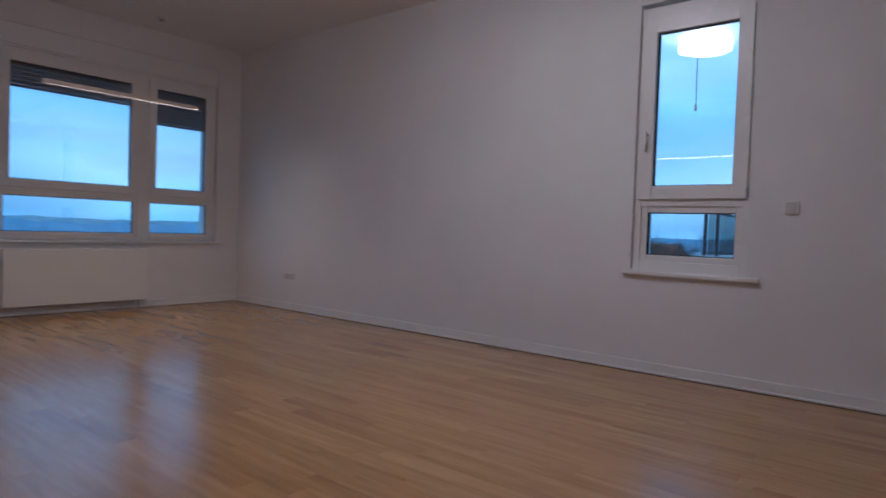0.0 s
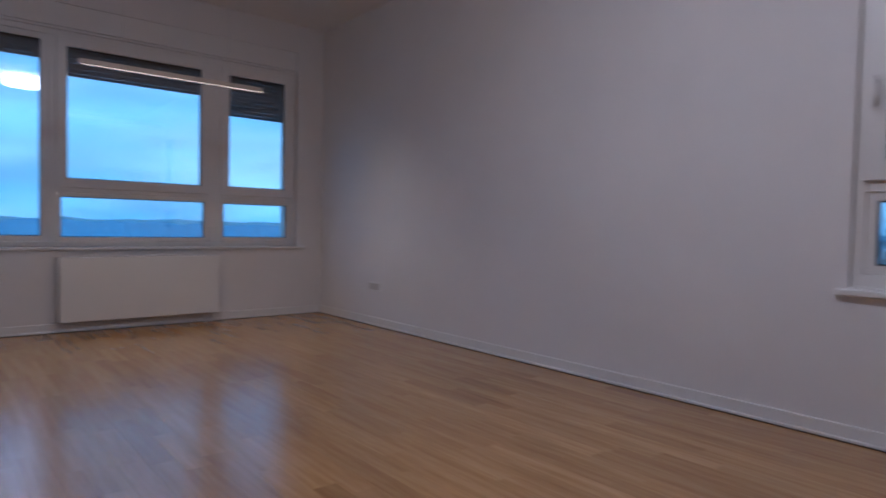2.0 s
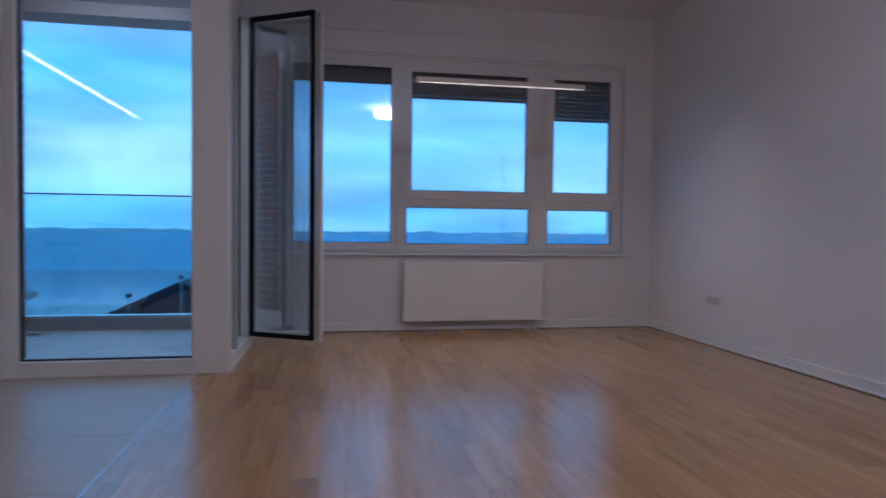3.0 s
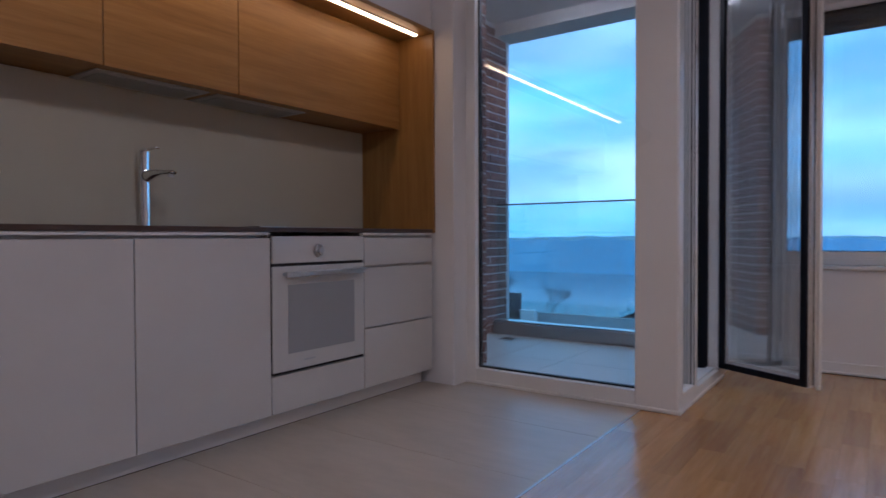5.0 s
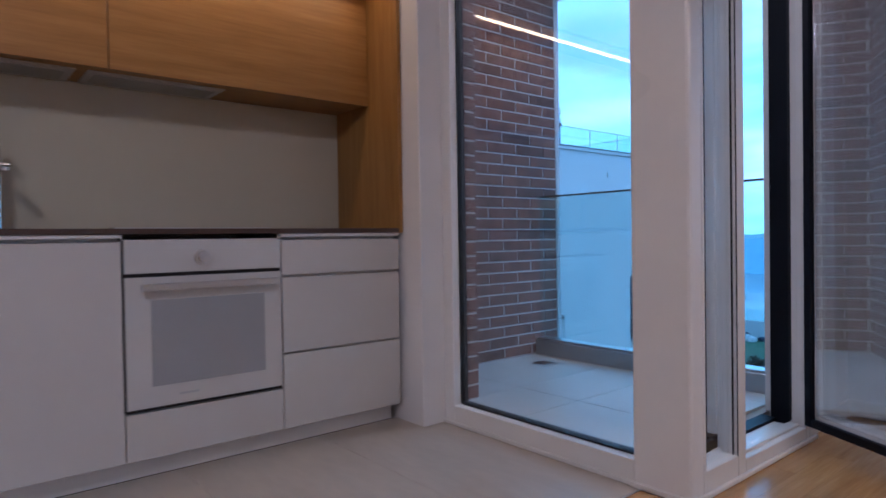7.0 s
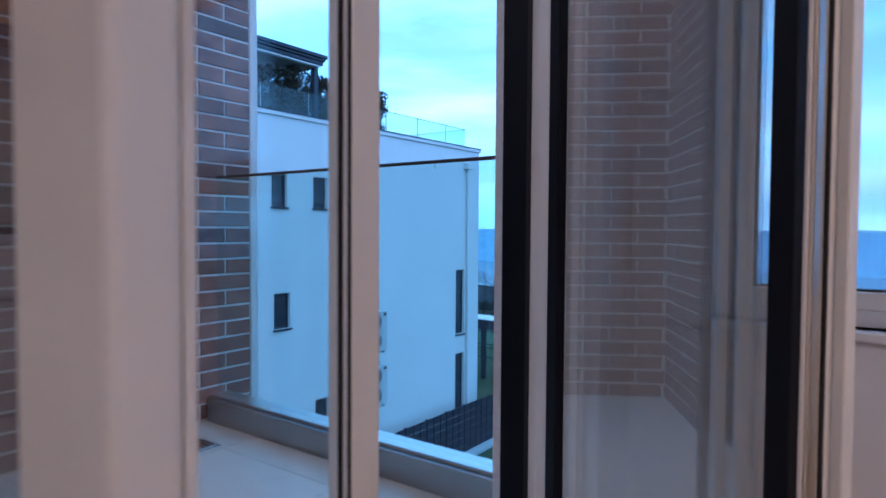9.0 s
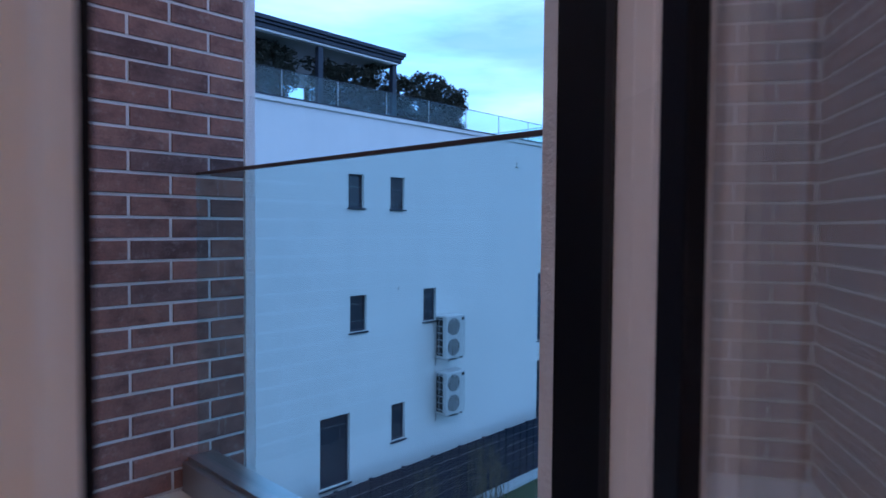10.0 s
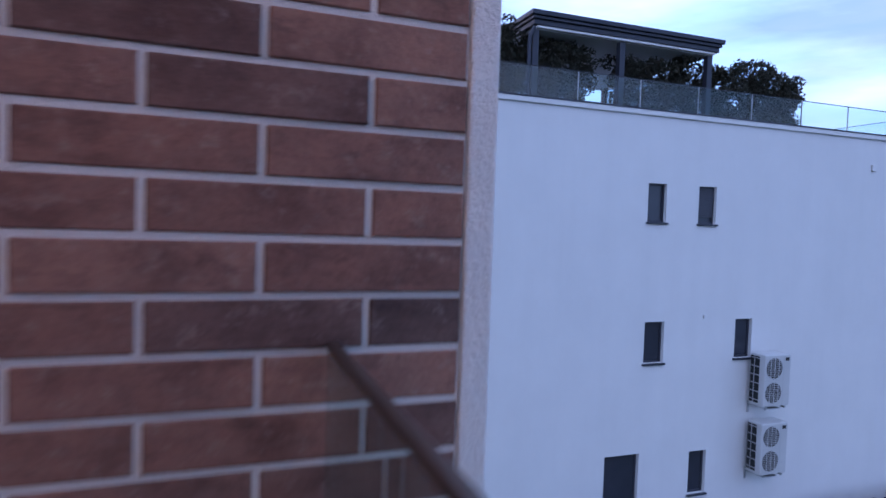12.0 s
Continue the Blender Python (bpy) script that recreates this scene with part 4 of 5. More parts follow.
# roof terrace
part("terrace_glass", B(((BX - 0.30, BY0 + 0.3, BT + 0.17), (BX - 0.28, 26.6, BT + 0.92)), ((BX - 9.0, 26.58, BT + 0.17), (BX - 0.30, 26.60, BT + 0.92))), M_RGLASS, bld).visible_shadow = False
for y in (14.4, 16.2, 18.0, 19.8, 21.6, 23.4, 25.2):
    part("glass_joint", B(((BX - 0.305, y, BT + 0.17), (BX - 0.275, y + 0.015, BT + 0.92))), M_ALU, bld)
part("pergola_roof", B(((BX - 5.5, 13.2, BT + 1.90), (BX - 0.33, 18.66, BT + 2.02)), ((BX - 5.55, 13.15, BT + 2.025), (BX - 0.28, 18.71, BT + 2.10)), ((BX - 5.6, 13.1, BT + 2.105), (BX - 0.23, 18.76, BT + 2.22)), bev=0.015), M_ANTH, bld)
part("pergola_soffit", B(((BX - 5.3, 13.3, BT + 1.82), (BX - 0.45, 18.55, BT + 1.899))), M_CONC, bld)
part("soffit_trim", B(((BX - 0.44, 13.3, BT + 1.84), (BX - 0.36, 18.55, BT + 1.899)), bev=0.01), M_FACADE, bld)
for x, y in ((BX - 0.5, 13.3), (BX - 0.5, 15.72), (BX - 0.5, 18.45), (BX - 5.2, 13.3), (BX - 5.2, 18.45)):
    part("pergola_post", B(((x - 0.08, y - 0.08, BT), (x + 0.08, y + 0.08, BT + 1.819)), bev=0.01), M_ANTH, bld)
part("pergola_downpipe", T(((BX - 0.4, 13.12, BT), (BX - 0.4, 13.12, BT + 1.6), 0.045, 10), ((BX - 0.4, 13.12, BT + 1.6), (BX - 0.4, 13.24, BT + 1.86), 0.045, 10)), M_ANTH, bld)
part("back_wall", B(((BX - 5.4, 10.5, BT), (BX - 5.3, 15.2, BT + 1.81))), M_CONC, bld)
part("glass_capping", B(((BX - 0.31, BY0 + 0.3, BT + 0.921), (BX - 0.27, 26.62, BT + 0.935)), ((BX - 9.0, 26.57, BT + 0.921), (BX - 0.311, 26.61, BT + 0.935))), M_ANTH, bld)


def leaf_cloud(bm, centre, size, count, rnd, leaf=0.06, keep=None):
    for _ in range(count):
        while True:
            d = Vector((rnd.uniform(-1, 1), rnd.uniform(-1, 1), rnd.uniform(-1, 1)))
            if d.length < 1:
                break
        p = Vector(centre) + Vector((d.x * size[0], d.y * size[1], d.z * size[2]))
        s = leaf * rnd.uniform(0.6, 1.4)
        a, b_ = Vector((rnd.gauss(0, 1), rnd.gauss(0, 1), rnd.gauss(0, 1))).normalized(), Vector((rnd.gauss(0, 1), rnd.gauss(0, 1), rnd.gauss(0, 1))).normalized()
        v = [bm.verts.new(p + a * s), bm.verts.new(p + b_ * s * 0.6), bm.verts.new(p - a * s), bm.verts.new(p - b_ * s * 0.6)]
        bm.faces.new(v)


rnd = random.Random(11)
for k, (y, h) in enumerate(((12.5, 1.75), (13.0, 1.75), (13.6, 1.8), (14.2, 1.75), (14.8, 1.6), (16.2, 1.4), (16.8, 1.4), (17.5, 1.55), (18.1, 1.6), (18.8, 1.45), (19.4, 1.5), (20.1, 1.75), (20.8, 1.75), (21.4, 1.55), (21.9, 1.45))):
    bush = thing("potted_bush", "dark evergreen bush in a trough on the roof terrace", "bush", "terrace hedge")
    x = BX - 1.0
    part("planter", B(((x - 0.25, y - 0.3, BT + 0.001), (x + 0.25, y + 0.29, BT + 0.35)), bev=0.02), M_ANTH, bush)
    part("trunk", T(((x, y, BT + 0.4), (x, y, BT + h * 0.95), 0.03, 8, 0.012)), M_BARK, bush)
    cb = bmesh.new()
    for j in range(22):
        leaf_cloud(cb, (x + rnd.uniform(-0.22, 0.22), y + rnd.uniform(-0.32, 0.32), BT + 0.35 + (h - 0.22) * j / 21 + rnd.uniform(-0.1, 0.1)), (0.27, 0.29, 0.2), 125, rnd, 0.05)
    part("crown", cb, M_LEAF, bush)


def air_unit(y, z):
    ob = thing("air_conditioner", "twin-fan beige outdoor air conditioner on wall brackets", "air conditioner", "outdoor units")
    x0, x1, y1, z1 = BX + 0.15, BX + 0.62, y + 0.90, z + 1.37
    part("case", B(((x0, y, z), (x1, y1, z1)), bev=0.03), M_ACW, ob)
    for k in (0, 1):
        yc, zc, rr = y + 0.33, z + 0.36 + k * 0.65, 0.275
        fan = part("fan_opening", T(((x1 - 0.02, yc, zc), (x1 + 0.004, yc, zc), rr, 32)), M_SEAL, ob, "dark round fan opening")
        gb = bmesh.new()
        for q in range(11):
            dz = -rr + 0.05 * (q + 0.5)
            hw = math.sqrt(max(0.0, rr * rr - dz * dz))
            box(gb, (x1 + 0.006, yc - hw, zc + dz - 0.005), (x1 + 0.016, yc + hw, zc + dz + 0.005))
        for q in (-0.5, 0.0, 0.5):
            hh2 = rr * math.sqrt(1 - q * q)
            box(gb, (x1 + 0.0165, yc + q * rr - 0.007, zc - hh2), (x1 + 0.022, yc + q * rr + 0.007, zc + hh2))
        part("fan_guard", gb, M_ACW, fan, "pale grille of level bars")
    part("panel_joint", B(((x1 + 0.0005, y + 0.645, z + 0.03), (x1 + 0.003, y + 0.652, z1 - 0.03)), ((x1 + 0.0005, y + 0.03, z + 0.685), (x1 + 0.003, y + 0.645, z + 0.692)), ((x1 + 0.0005, y + 0.652, z + 0.30), (x1 + 0.003, y1 - 0.02, z + 0.306))), M_ALU, ob)
    part("tray", B(((x1 - 0.25, y + 0.25, z - 0.075), (x1 - 0.02, y + 0.62, z - 0.055)), bev=0.005), M_ALU, ob)
    part("coil", B(((x0 + 0.01, y - 0.006, z + 0.07), (x0 + 0.30, y - 0.001, z1 - 0.07))), M_SEAL, ob, "dark cooling coil on the side")
    gs = bmesh.new()
    for k in range(6):
        box(gs, (x0 + 0.005, y - 0.016, z + 0.14 + k * 0.22), (x0 + 0.31, y - 0.007, z + 0.165 + k * 0.22))
    box(gs, (x0 + 0.13, y - 0.0155, z + 0.07), (x0 + 0.15, y - 0.0065, z1 - 0.07))
    part("side_grille", gs, M_ALU, ob)
    part("badge", B(((x1 + 0.001, y + 0.70, z + 1.20), (x1 + 0.004, y + 0.83, z + 1.29))), M_SEAL, ob, "small dark plate")
    for yy in (y + 0.10, y + 0.72):
        part("bracket", B(((BX + 0.001, yy, z - 0.05), (x1 + 0.02, yy + 0.04, z - 0.002)), ((BX + 0.001, yy, z - 0.30), (BX + 0.04, yy + 0.04, z - 0.051))), M_ALU, ob)
    return ob


air_unit(19.78, -3.24)
air_unit(19.80, -5.06)

fence = thing("fence", "dark grey slatted garden fence", "fence")
FX, FTOP = -13.0, -5.95
for i in range(38):
    y = 8 + i * 1.2
    part("post", B(((FX - 0.05, y - 0.05, GZ - 0.3), (FX + 0.05, y + 0.05, FTOP)), bev=0.008), M_FENCE, fence)
    for k in range(6):
        if i < 37:
            part("slat", B(((FX - 0.02, y + 0.055, GZ + 0.12 + k * 0.312), (FX + 0.02, y + 1.145, GZ + 0.12 + k * 0.312 + 0.28))), M_FENCE, fence)
    if i < 37:
        part("divider", B(((FX + 0.021, y + 0.36, GZ + 0.12), (FX + 0.05, y + 0.40, FTOP)), ((FX + 0.021, y + 0.76, GZ + 0.12), (FX + 0.05, y + 0.80, FTOP))), M_FENCE, fence)
solid("fence_kerb", B(((FX + 0.07, 8, GZ - 0.3), (FX + 0.45, 55, GZ + 0.16)), bev=0.02), M_CONC, "grey concrete edging along the fence", "kerb", "structure")

solid("lawn", grid_sheet(bmesh.new(), [-48, -34, -24, -13.3], [43.5, 47, 51, 55.5], lambda x, y: GZ + 0.14), M_LAWN, "smooth blue-green lawn beyond the fence", "lawn", "structure")
gp = thing("garden_pergola", "dark metal garden pergola with a pale roof", "pergola")
GX, GY = -1.9, 3.1
part("roof", B(((-19.6 + GX, 32.6 + GY, -4.68), (-15.7 + GX, 34.4 + GY, -4.5)), bev=0.02), M_ANTH, gp)
part("roof_sheet", B(((-19.5 + GX, 32.7 + GY, -4.499), (-15.8 + GX, 34.3 + GY, -4.46))), M_FACADE, gp)
part("beam", B(((-19.5 + GX, 32.62 + GY, -5.06), (-15.8 + GX, 32.78 + GY, -4.681)), bev=0.015), M_ANTH, gp)
for x, y in ((-15.8, 32.7), (-15.8, 34.3), (-17.2, 32.7), (-19.5, 32.7), (-19.5, 34.3)):
    part("post", B(((x - 0.12 + GX, y - 0.12 + GY, GZ), (x + 0.12 + GX, y + 0.12 + GY, -4.681)), bev=0.01), M_ANTH, gp)
for z in (-5.5, -6.3, -7.1):
    part("rail", B(((-15.83 + GX, 32.8 + GY, z), (-15.77 + GX, 34.2 + GY, z + 0.06)), ((-19.4 + GX, 34.28 + GY, z), (-15.9 + GX, 34.32 + GY, z + 0.06))), M_ANTH, gp)
gf = thing("garden_balustrade", "glass balustrade at the end of the garden", "balustrade")
for i in range(13):
    part("pane", B(((-40 + i * 2, 57.0, -6.5), (-38.06 + i * 2, 57.03, -5.5))), M_RGLASS, gf).visible_shadow = False
    part("post", B(((-38.05 + i * 2, 56.98, -6.5), (-38.01 + i * 2, 57.05, -5.48))), M_ANTH, gf)
part("base_wall", B(((-40, 56.85, GZ - 0.3), (-14, 57.2, -6.501)), bev=0.02), M_CONC, gf)
scr = thing("dark_screen", "dark slatted screen at the end of the garden", "screen")
for k in range(9):
    part("slat", B(((-38.0, 55.0, -6.9 + k * 0.262), (-27.8, 55.06, -6.66 + k * 0.262)), bev=0.01), M_ANTH, scr)
for x in (-38.0, -34.6, -31.2, -27.9):
    part("post", B(((x - 0.06, 55.061, GZ), (x + 0.06, 55.16, -4.52))), M_ANTH, scr)
solid("garden_wall", B(((-27.7, 54.6, GZ - 0.2), (-26.2, 55.2, -6.1)), bev=0.03), M_FACADE, "short pale rendered garden wall", "wall", "structure")
solid("garden_path", grid_sheet(bmesh.new(), [-40, -30, -22], [51.2, 52.4], lambda x, y: GZ + 0.17), M_CONC, "pale paved garden path", "path", "structure")
rnd = random.Random(31)
for k in range(24):
    x, y, r = -26.5 + k * 0.42 + rnd.uniform(-0.15, 0.15), 54.6 + rnd.uniform(-0.5, 0.7), rnd.uniform(0.18, 0.42)
    rk = bmesh.new()
    bmesh.ops.create_icosphere(rk, subdivisions=2, radius=r, matrix=Matrix.Translation((x, y, GZ + 0.15 + r * 0.4)))
    for v in rk.verts:
        v.co += Vector((0, 0, 1)) * noise.noise(v.co * 2.1) * 0.14 + Vector((1, 0.6, 0)) * noise.noise(v.co * 1.7 + Vector((5, 2, 1))) * 0.16
    solid("rock", rk, M_CONC if k % 3 else M_FENCE, "rounded pale boulder in the garden bed" if k % 3 else "dark boulder in the garden bed", "rock", group="rockery")


def garden_lamp(x, y, z0, z1, w):
    ob = thing("garden_lamp", "pale lamp post with a dark hood by the river", "lamp", "garden lamps")
    part("pole", T(((x, y, z0), (x, y, z1 - 0.35), 0.055, 10)), M_ALU, ob)
    part("hood", T(((x, y, z1 - 0.36), (x, y, z1 - 0.06), w * 0.42, 16), ((x, y, z1 - 0.06), (x, y, z1), w * 0.55, 16, w * 0.2)), M_ANTH, ob)


garden_lamp(-16.3, 56.2, GZ - 0.2, -4.46, 0.62)
garden_lamp(-12.7, 58.4, GZ - 0.2, -3.1, 0.5)


def bare_tree(x, y, z, h, seed):
    rnd = random.Random(seed)
    ob = thing("bare_tree", "bare leafless tree with fine dark twigs", "tree", "bare trees")
    tb, cb = bmesh.new(), bmesh.new()
    tube(tb, (x, y, z - 0.3), (x, y, z + h * 0.35), 0.05 * h / 3, 8, 0.03 * h / 3)

    def grow(bm, p, d, length, r, depth):
        q = p + d * length
        tube(bm, p, q, r, 5, r * 0.6)
        if depth:
            for _ in range(4 if depth > 1 else 5):
                e = (d + Vector((rnd.gauss(0, 0.5), rnd.gauss(0, 0.5), rnd.gauss(0.1, 0.3)))).normalized()
                grow(bm, p + (q - p) * rnd.uniform(0.6, 1.0), e, length * rnd.uniform(0.55, 0.8), r * 0.55, depth - 1)
    for _ in range(5):
        grow(cb, Vector((x, y, z + h * rnd.uniform(0.25, 0.35))), Vector((rnd.gauss(0, 0.5), rnd.gauss(0, 0.5), 1)).normalized(), h * 0.26, 0.016 * h / 3, 3)
    part("trunk", tb, M_BARK, ob)
    part("limbs", cb, M_BARK, ob)


bare_tree(-29.3, 53.8, GZ, 6.6, 3)
bare_tree(-26.0, 58.0, GZ, 5.0, 4)
bare_tree(-33.0, 53.9, GZ, 5.6, 8)
rnd = random.Random(21)
shrub = thing("clipped_shrub", "round clipped evergreen shrub on the lawn", "shrub")
sb_ = bmesh.new()
for _ in range(20):
    d = Vector((rnd.gauss(0, 1), rnd.gauss(0, 1), rnd.gauss(0, 1))).normalized() * 0.45
    leaf_cloud(sb_, (-15.6 + d.x, 41.0 + d.y, GZ + 0.85 + d.z * 0.9), (0.4, 0.4, 0.4), 110, rnd, 0.07)
part("crown", sb_, M_LEAF, shrub)
part("trunk", T(((-15.6, 41.0, GZ), (-15.6, 41.0, GZ + 0.9), 0.05, 8)), M_BARK, shrub)
hedge = thing("hedge", "low dark evergreen hedge", "hedge")
hb = bmesh.new()
for i in range(14):
    leaf_cloud(hb, (-36 + i * 0.6, 54.2, GZ + 1.2), (0.5, 0.45, 1.15), 260, rnd, 0.07)
part("foliage", hb, M_LEAF, hedge)
weeds = bmesh.new()
for i in range(60):
    y, x = rnd.choice((17.9, 18.2, 20.3, 20.8, 21.3)) + rnd.gauss(0, 0.25), -12.4 + rnd.gauss(0, 0.12)
    p, d = Vector((x, y, GZ)), Vector((rnd.gauss(0, 0.12), rnd.gauss(0, 0.12), 1)).normalized()
    q = p + d * rnd.uniform(0.9, 2.2)
    tube(weeds, p, q, 0.014, 4, 0.006)
    for _ in range(5):
        s = p + (q - p) * rnd.uniform(0.5, 1)
        tube(weeds, s, s + Vector((rnd.gauss(0, 0.12), rnd.gauss(0, 0.12), 0.15)), 0.008, 4, 0.003)
tagged(solid("dry_weeds", weeds, ground_mat("dry_stalk", (0.12, 0.10, 0.07), (0.16, 0.13, 0.09), (0.2, 0.17, 0.12), 5), "tall dry weeds along the fence", "weeds"), kind="stuff")
sn = bmesh.new()
for i in range(26):
    cx, cy = rnd.gauss(-11.2, 0.6), rnd.gauss(25.5, 2.2)
    z = ground_z(cx, cy)
    ring = [sn.verts.new((cx + rnd.uniform(0.05, 0.25) * math.cos(a), cy + rnd.uniform(0.05, 0.35) * math.sin(a), z + 0.03)) for a in [k * math.pi / 4 for k in range(8)]]
    c_ = sn.verts.new((cx, cy, z + 0.08))
    for k in range(8):
        sn.faces.new((ring[k], ring[(k + 1) % 8], c_))
tagged(solid("snow_patches", sn, M_SNOW, "small melting patches of snow on the grass", "snow"), kind="stuff")

# neighbouring wing seen through the tall window
wing = thing("neighbour_wing", "white rendered wing with brick balconies", "building")
WX = 8.2
part("wall", B(((WX + 0.35, -14, GZ - 1), (WX + 9, 2.02, 7.5))), M_MORTAR, wing)
part("parapet", B(((WX, -10, 2.30), (WX + 1.5, 2.53, 2.69)), bev=0.01), M_MORTAR, wing, "brick balcony parapet")
part("upper_wall", B(((WX + 0.02, -10, 2.691), (WX + 1.5, 2.52, 3.43)), bev=0.01), M_STUCCO, wing)
part("roof_edge", B(((WX, -10, 3.431), (WX + 1.5, 2.54, 3.47))), M_ALU, wing)
part("soffit", B(((WX + 0.01, -10, 2.24), (WX + 1.5, 2.52, 2.299))), M_FACADE, wing)
part("soffit_lamp", T(((WX + 0.25, 2.12, 2.18), (WX + 0.25, 2.12, 2.239), 0.09, 16)), M_DARK, wing)
part("parapet", B(((WX, -10, -0.9), (WX + 1.5, 2.95, 0.62)), bev=0.01), M_MORTAR, wing, "brick balcony parapet")
part("coping", B(((WX - 0.03, -10, 0.621), (WX + 1.5, 2.98, 0.67))), M_FACADE, wing)
rails = thing("balcony_railing", "dark metal balcony railing with slim balusters", "railing")
for y in (2.90, 2.74, 2.22, 1.70, 1.18, 0.66):
    part("baluster", B(((WX + 0.02, y, 0.671), (WX + 0.06, y + 0.04, 1.25))), M_ANTH, rails)
part("infill_pane", B(((WX + 0.036, 0.4, 0.72), (WX + 0.044, 2.90, 1.20))), M_RGLASS, rails).visible_shadow = False
part("bottom_rail", B(((WX + 0.025, 0.3, 0.70), (WX + 0.055, 2.93, 0.72))), M_ANTH, rails)
part("handrail", B(((WX + 0.02, 0.3, 1.251), (WX + 0.06, 2.93, 1.28))), M_DARK, rails)
part("handrail", B(((WX + 0.061, 2.88, 1.251), (WX + 1.5, 2.92, 1.28))), M_DARK, rails)
for k in range(9):
    part("baluster", B(((WX + 0.2 + k * 0.14, 2.90, 0.671), (WX + 0.22 + k * 0.14, 2.92, 1.25))), M_DARK, rails)
boathouse = thing("boathouse", "low riverside house with a dark pitched roof", "house")
part("wall", B(((-20.8, 62.6, -19.0), (-6.8, 70.4, -7.95))), M_CONC, boathouse)
rb = bmesh.new()
v = [rb.verts.new(p) for p in ((-22.2, 62.0, -7.95), (-5.3, 62.0, -7.95), (-5.3, 71.0, -7.95), (-22.2, 71.0, -7.95), (-13.7, 62.0, -4.0), (-13.7, 71.0, -4.0))]
for q in ((0, 1, 4), (1, 2, 5, 4), (2, 3, 5), (3, 0, 4, 5), (0, 3, 2, 1)):
    rb.faces.new([v[i] for i in q])
part("roof", rb, M_FENCE, boathouse)
house = thing("distant_house", "distant house with a red tiled roof", "house")
part("wall", B(((70, 27, GZ), (82, 39, -3.0))), M_FACADE, house)
rb = bmesh.new()
v = [rb.verts.new(p) for p in ((69, 26, -3.0), (83, 26, -3.0), (83, 40, -3.0), (69, 40, -3.0), (76, 26.5, 0.2), (76, 39.5, 0.2))]
for q in ((0, 1, 4), (1, 2, 5, 4), (2, 3, 5), (3, 0, 4, 5), (0, 3, 2, 1)):
    rb.faces.new([v[i] for i in q])
part("roof", rb, painted("red_tiles", (0.30, 0.11, 0.07), 0.85, 0.2, 8, 0.2), house)
for i, (x, y, h) in enumerate(((55, 24, 11), (60, 18, 11.5), (52, 14, 10.5), (66, 30, 12), (48, 20, 10), (50, 27, 10), (58, 12, 11.5), (46, 16, 9), (62, 24, 11), (44, 23, 9), (54, 20, 10.5), (57, 29, 11), (64, 15, 12), (49, 12, 10))):
    bare_tree(x, y, GZ, h, 40 + i)

# ---- pieces: parquet, tiles, bricks ----
def piece_mesh(name, size, bev, mat):
    """A block with its top edges chamfered, 20 triangles; size from 0 to (sx, sy, sz)."""
    bm = bmesh.new()
    sx, sy, sz = size
    lo = [bm.verts.new(p) for p in ((0, 0, 0), (sx, 0, 0), (sx, sy, 0), (0, sy, 0))]
    mi = [bm.verts.new(p) for p in ((0, 0, sz - bev), (sx, 0, sz - bev), (sx, sy, sz - bev), (0, sy, sz - bev))]
    up = [bm.verts.new(p) for p in ((bev, bev, sz), (sx - bev, bev, sz), (sx - bev, sy - bev, sz), (bev, sy - bev, sz))]
    for a, b_ in ((lo, mi), (mi, up)):
        for k in range(4):
            bm.faces.new((a[k], a[(k + 1) % 4], b_[(k + 1) % 4], b_[k]))
    bm.faces.new(up)
    me = bpy.data.meshes.new(name)
    bm.to_mesh(me)
    bm.free()
    me.materials.append(mat)
    return me


def lay(name, me, parent, m):
    ob = new(name, me)
    ob.parent = parent
    ob.matrix_basis = m
    return ob


def raw_block(V, F, m, size, bev):
    """Adds a chamfered block to lists of points and faces."""
    sx, sy, sz = size
    i = len(V)
    for p in ((0, 0, 0), (sx, 0, 0), (sx, sy, 0), (0, sy, 0), (0, 0, sz - bev), (sx, 0, sz - bev), (sx, sy, sz - bev), (0, sy, sz - bev),
              (bev, bev, sz), (sx - bev, bev, sz), (sx - bev, sy - bev, sz), (bev, sy - bev, sz)):
        V.append(tuple(m @ Vector(p)))
    for a in (0, 4):
        for k in range(4):
            F.append((i + a + k, i + a + (k + 1) % 4, i + a + 4 + (k + 1) % 4, i + a + 4 + k))
    F.append((i + 8, i + 9, i + 10, i + 11))


def raw_object(name, V, F, mat, parent):
    me = bpy.data.meshes.new(name)
    me.from_pydata(V, [], F)
    me.materials.append(mat)
    ob = new(name, me)
    ob.parent = parent
    return tagged(ob, kind="stuff")


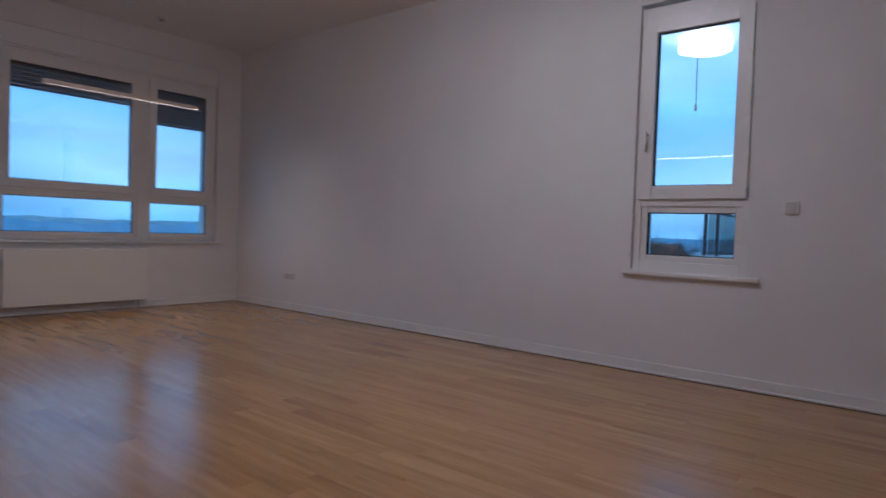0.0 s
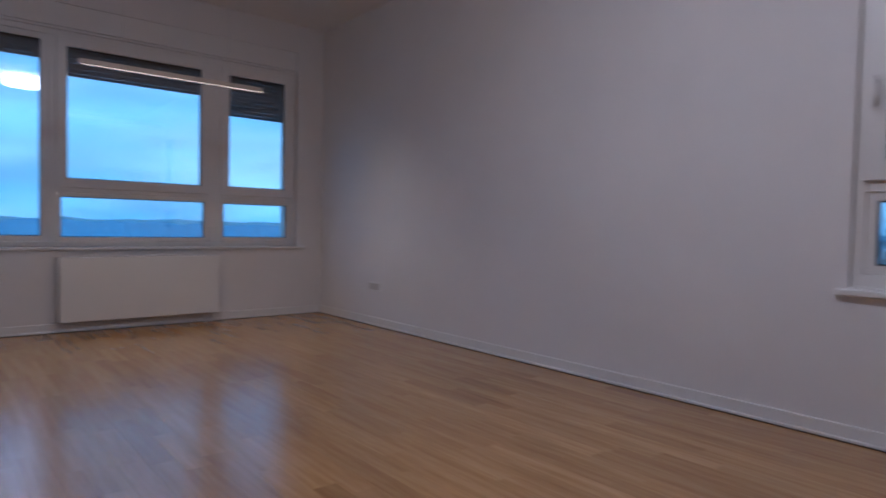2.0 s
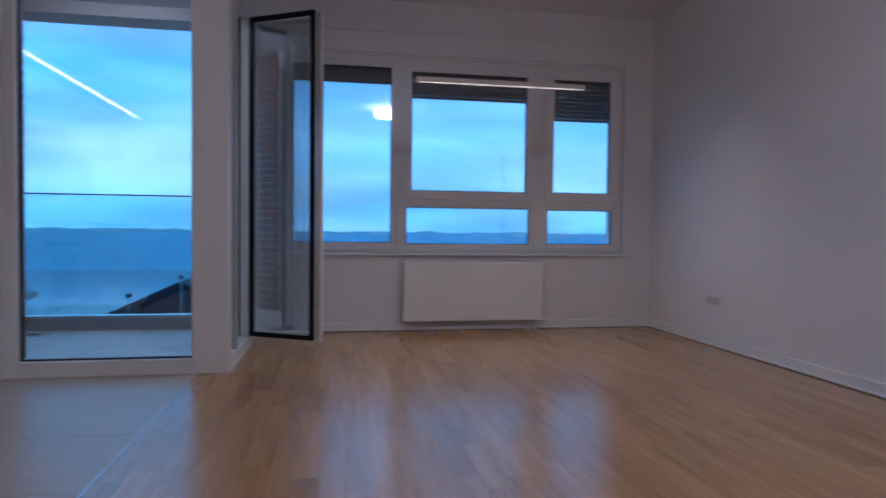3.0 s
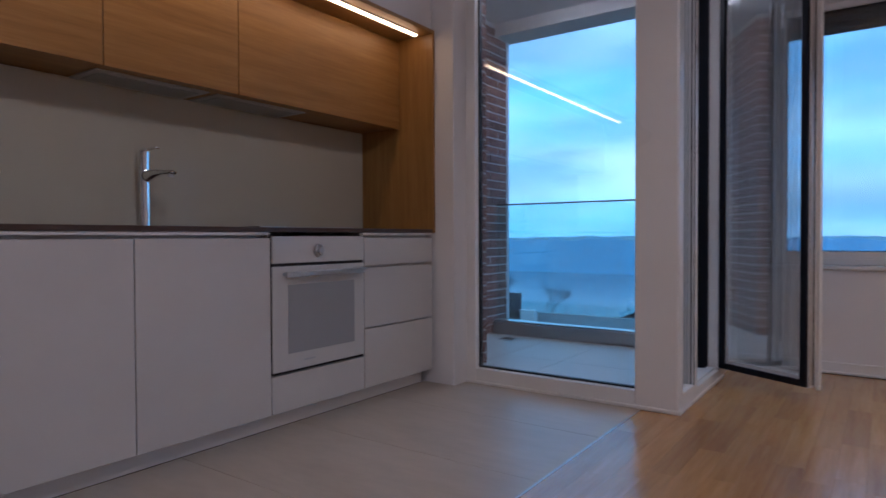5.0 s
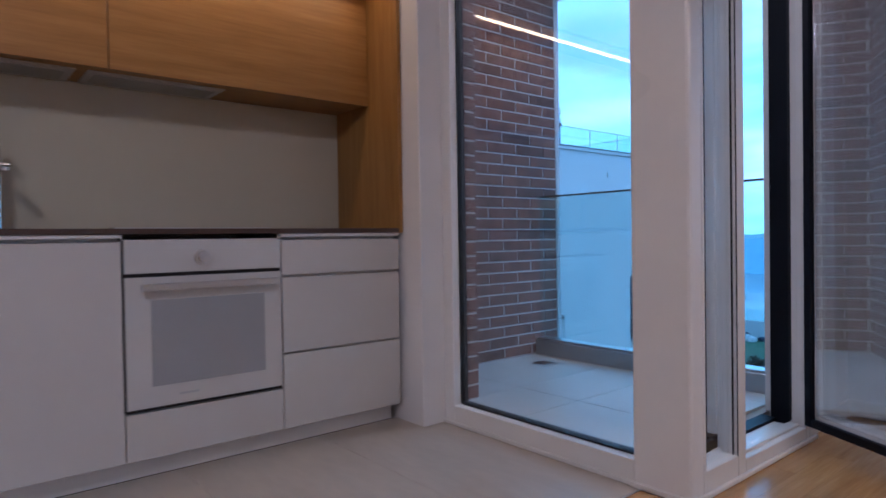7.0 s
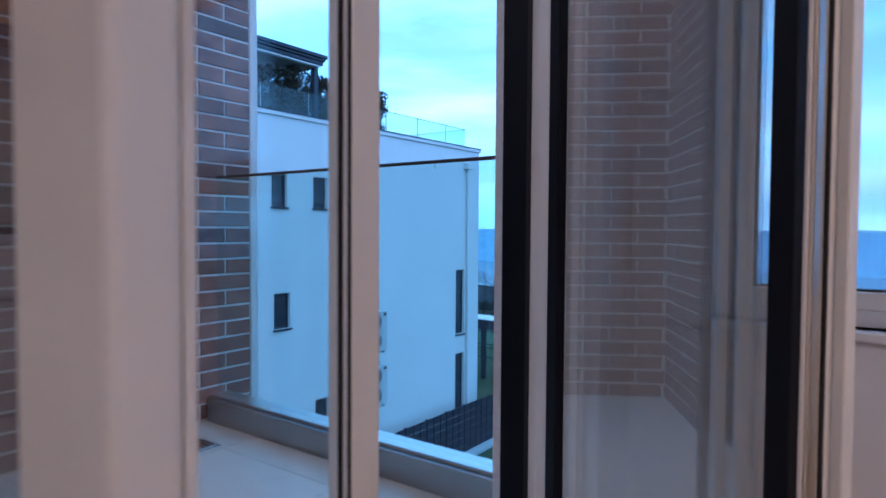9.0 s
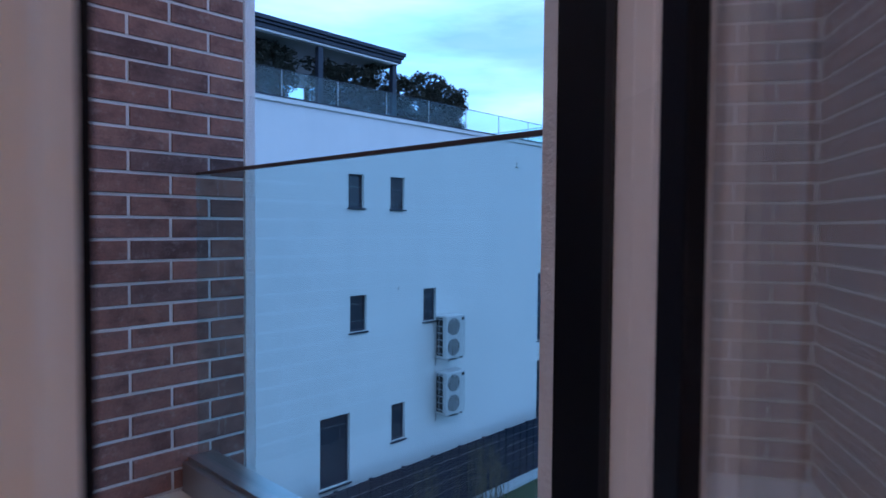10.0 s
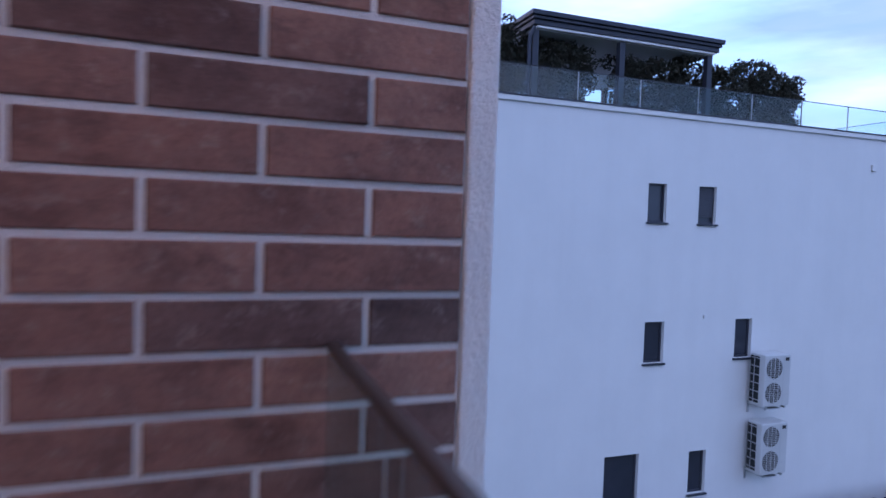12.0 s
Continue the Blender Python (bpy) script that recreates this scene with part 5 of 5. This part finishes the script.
XS_ = -0.35                                     # strip between parquet and tiles
parquet = thing("floor_parquet", "oiled oak strip parquet", "floor", kind="structure")
rnd = random.Random(2)
PW, lens = 0.094, (0.45, 0.62, 0.80)
plank_me = {s: piece_mesh("plank", (PW - 0.0003, s - 0.0003, 0.012), 0.0003, M_PARQ) for s in lens}
V, F, count = [], [], 0
x = XS_ + 0.004
while x < XR - 0.02:
    y = Y0 - rnd.uniform(0, 0.4)
    ytop = YB - 0.002
    if x + PW / 2 < -0.21:
        ytop = 5.150
    while y < ytop:
        s = rnd.choice(lens)
        if y + s > ytop or x + PW > XR or y < Y0:
            y1, x1, ya = min(y + s, ytop), min(x + PW, XR), max(y, Y0)
            raw_block(V, F, Matrix.Translation((x, ya, -0.012)), (x1 - x - 0.0003, y1 - ya - 0.0003, 0.012), 0.0003)
        elif count < 300 and 2.2 < y < 5.2 and x < 1.2:
            lay("plank", plank_me[s], parquet, pose(x, y, -0.012))
            count += 1
        else:
            raw_block(V, F, Matrix.Translation((x, y, -0.012)), (PW - 0.0003, s - 0.0003, 0.012), 0.0003)
        y += s
    x += PW
raw_object("far_planks", V, F, M_PARQ, parquet)
solid("floor_strip", B(((XS_ - 0.004, Y0, -0.012), (XS_ + 0.003, 5.16, 0.0012)), bev=0.0006), M_STEEL, "thin steel strip between tiles and parquet", "trim", "structure")

tiles = thing("floor_tiles", "large beige stone-look kitchen floor tiles", "floor", kind="structure")
solid("tile_bed", B(((-1.61, Y0, -0.011), (XS_ - 0.005, 5.174, -0.0025))), M_GROUT, "beige grout under the kitchen tiles", "floor", "structure")
TW = 0.588
tm = piece_mesh("tile", (1.258, TW - 0.002, 0.0095), 0.001, M_TILE)
lay("tile", piece_mesh("tile", (1.258, 0.543, 0.0095), 0.001, M_TILE), tiles, pose(-1.615, 4.63, -0.0095))
for i in range(1, 13):
    if 4.63 - i * TW > Y0:
        lay("tile", tm, tiles, pose(-1.615, 4.63 - i * TW, -0.0095))

btiles = thing("balcony_tiles", "pale stone-look balcony floor tiles", "floor", kind="structure")
bx = (-1.97, -1.62, -1.02, -0.405)
by = (5.225, 5.68, 6.28, 6.436)
for i in range(3):
    for j in range(3):
        lay("tile", piece_mesh("tile", (bx[i + 1] - bx[i] - 0.003, by[j + 1] - by[j] - 0.003, 0.0115), 0.0012, M_BTILE), btiles, pose(bx[i], by[j], FLOOR_B - 0.0115))

# bricks: courses of 69 mm, bricks of 258 mm with joints; the face looks along local +z
CO, LB, JT = 0.069, 0.258, 0.0095
brick_me = {}


def brick(parent, m, length):
    key = round(length, 3)
    if key not in brick_me:
        brick_me[key] = piece_mesh("brick", (length, CO - JT, 0.010), 0.002, M_BRICK)
    lay("brick", brick_me[key], parent, m)


wall_b = thing("wall_brick", "red brick-clad balcony wall with pale joints", "wall", kind="structure")
wall_r = thing("wall_brick_return", "red brick-clad return beside the fixed pane", "wall", kind="structure")
rnd = random.Random(4)


def tilt():
    return pose(0, 0, rnd.uniform(-0.0012, 0.0008), rnd.gauss(0, 0.25), rnd.gauss(0, 0.25), rnd.gauss(0, 0.12))


FACE_X = Matrix(((0, 0, 1, 0), (1, 0, 0, 0), (0, 1, 0, 0), (0, 0, 0, 1)))      # local x along +y, y up, z along +x
FACE_Y = Matrix(((-1, 0, 0, 0), (0, 0, 1, 0), (0, 1, 0, 0), (0, 0, 0, 1)))     # local x along -x, y up, z along +y
for k in range(-16, 21):
    z = 1.119 + CO * k + JT / 2
    if z + CO - JT > 2.62:
        continue
    y = 6.277 + (0.0 if k % 2 == 0 else LB / 2)
    while y > 5.36 - LB:
        y -= LB
    while y < 6.65:
        a, b_ = max(y + JT / 2, 5.364), min(y + LB - JT / 2, 6.661)
        if b_ - a > 0.03:
            brick(wall_b, Matrix.Translation((-1.978, a, z)) @ FACE_X @ tilt(), b_ - a)
        y += LB
    x = -1.368 + (0 if k % 2 else LB / 2)
    while x > -1.97:
        a, b_ = min(x - JT / 2, -1.368), max(x - LB + JT / 2, -1.966)
        if a - b_ > 0.03:
            brick(wall_r, Matrix.Translation((a, 5.352, z)) @ FACE_Y @ tilt(), a - b_)
        x -= LB
    brick(wall_r, Matrix.Translation((-1.378, 5.228, z)) @ FACE_X @ tilt(), 0.134)


# brick facing of the neighbouring wing
FACE_NX = Matrix(((0, 0, -1, 0), (-1, 0, 0, 0), (0, 1, 0, 0), (0, 0, 0, 1)))    # local x along -y, y up, z along -x


def brick_field(parent, x, y_top, y_end, z0, z1):
    V, F, k, z = [], [], 0, z0
    while z + CO < z1 + 0.01:
        y = y_top + (LB / 2 if k % 2 else 0)
        while y > y_end:
            a, b_ = min(y, y_top) - JT / 2, max(y - LB, y_end) + JT / 2
            if a - b_ > 0.03:
                raw_block(V, F, Matrix.Translation((x, a, z + JT / 2)) @ FACE_NX, (a - b_, CO - JT, 0.012), 0.002)
            y -= LB
        z, k = z + CO, k + 1
    raw_object("brick_facing", V, F, M_BRICK, parent)


brick_field(wing, WX - 0.001, 2.52, 0.6, 2.30, 2.69)
brick_field(wing, WX - 0.001, 2.94, 0.6, -0.8, 0.61)
brick_field(wing, WX + 0.349, 2.01, 0.6, 0.67, 2.24)
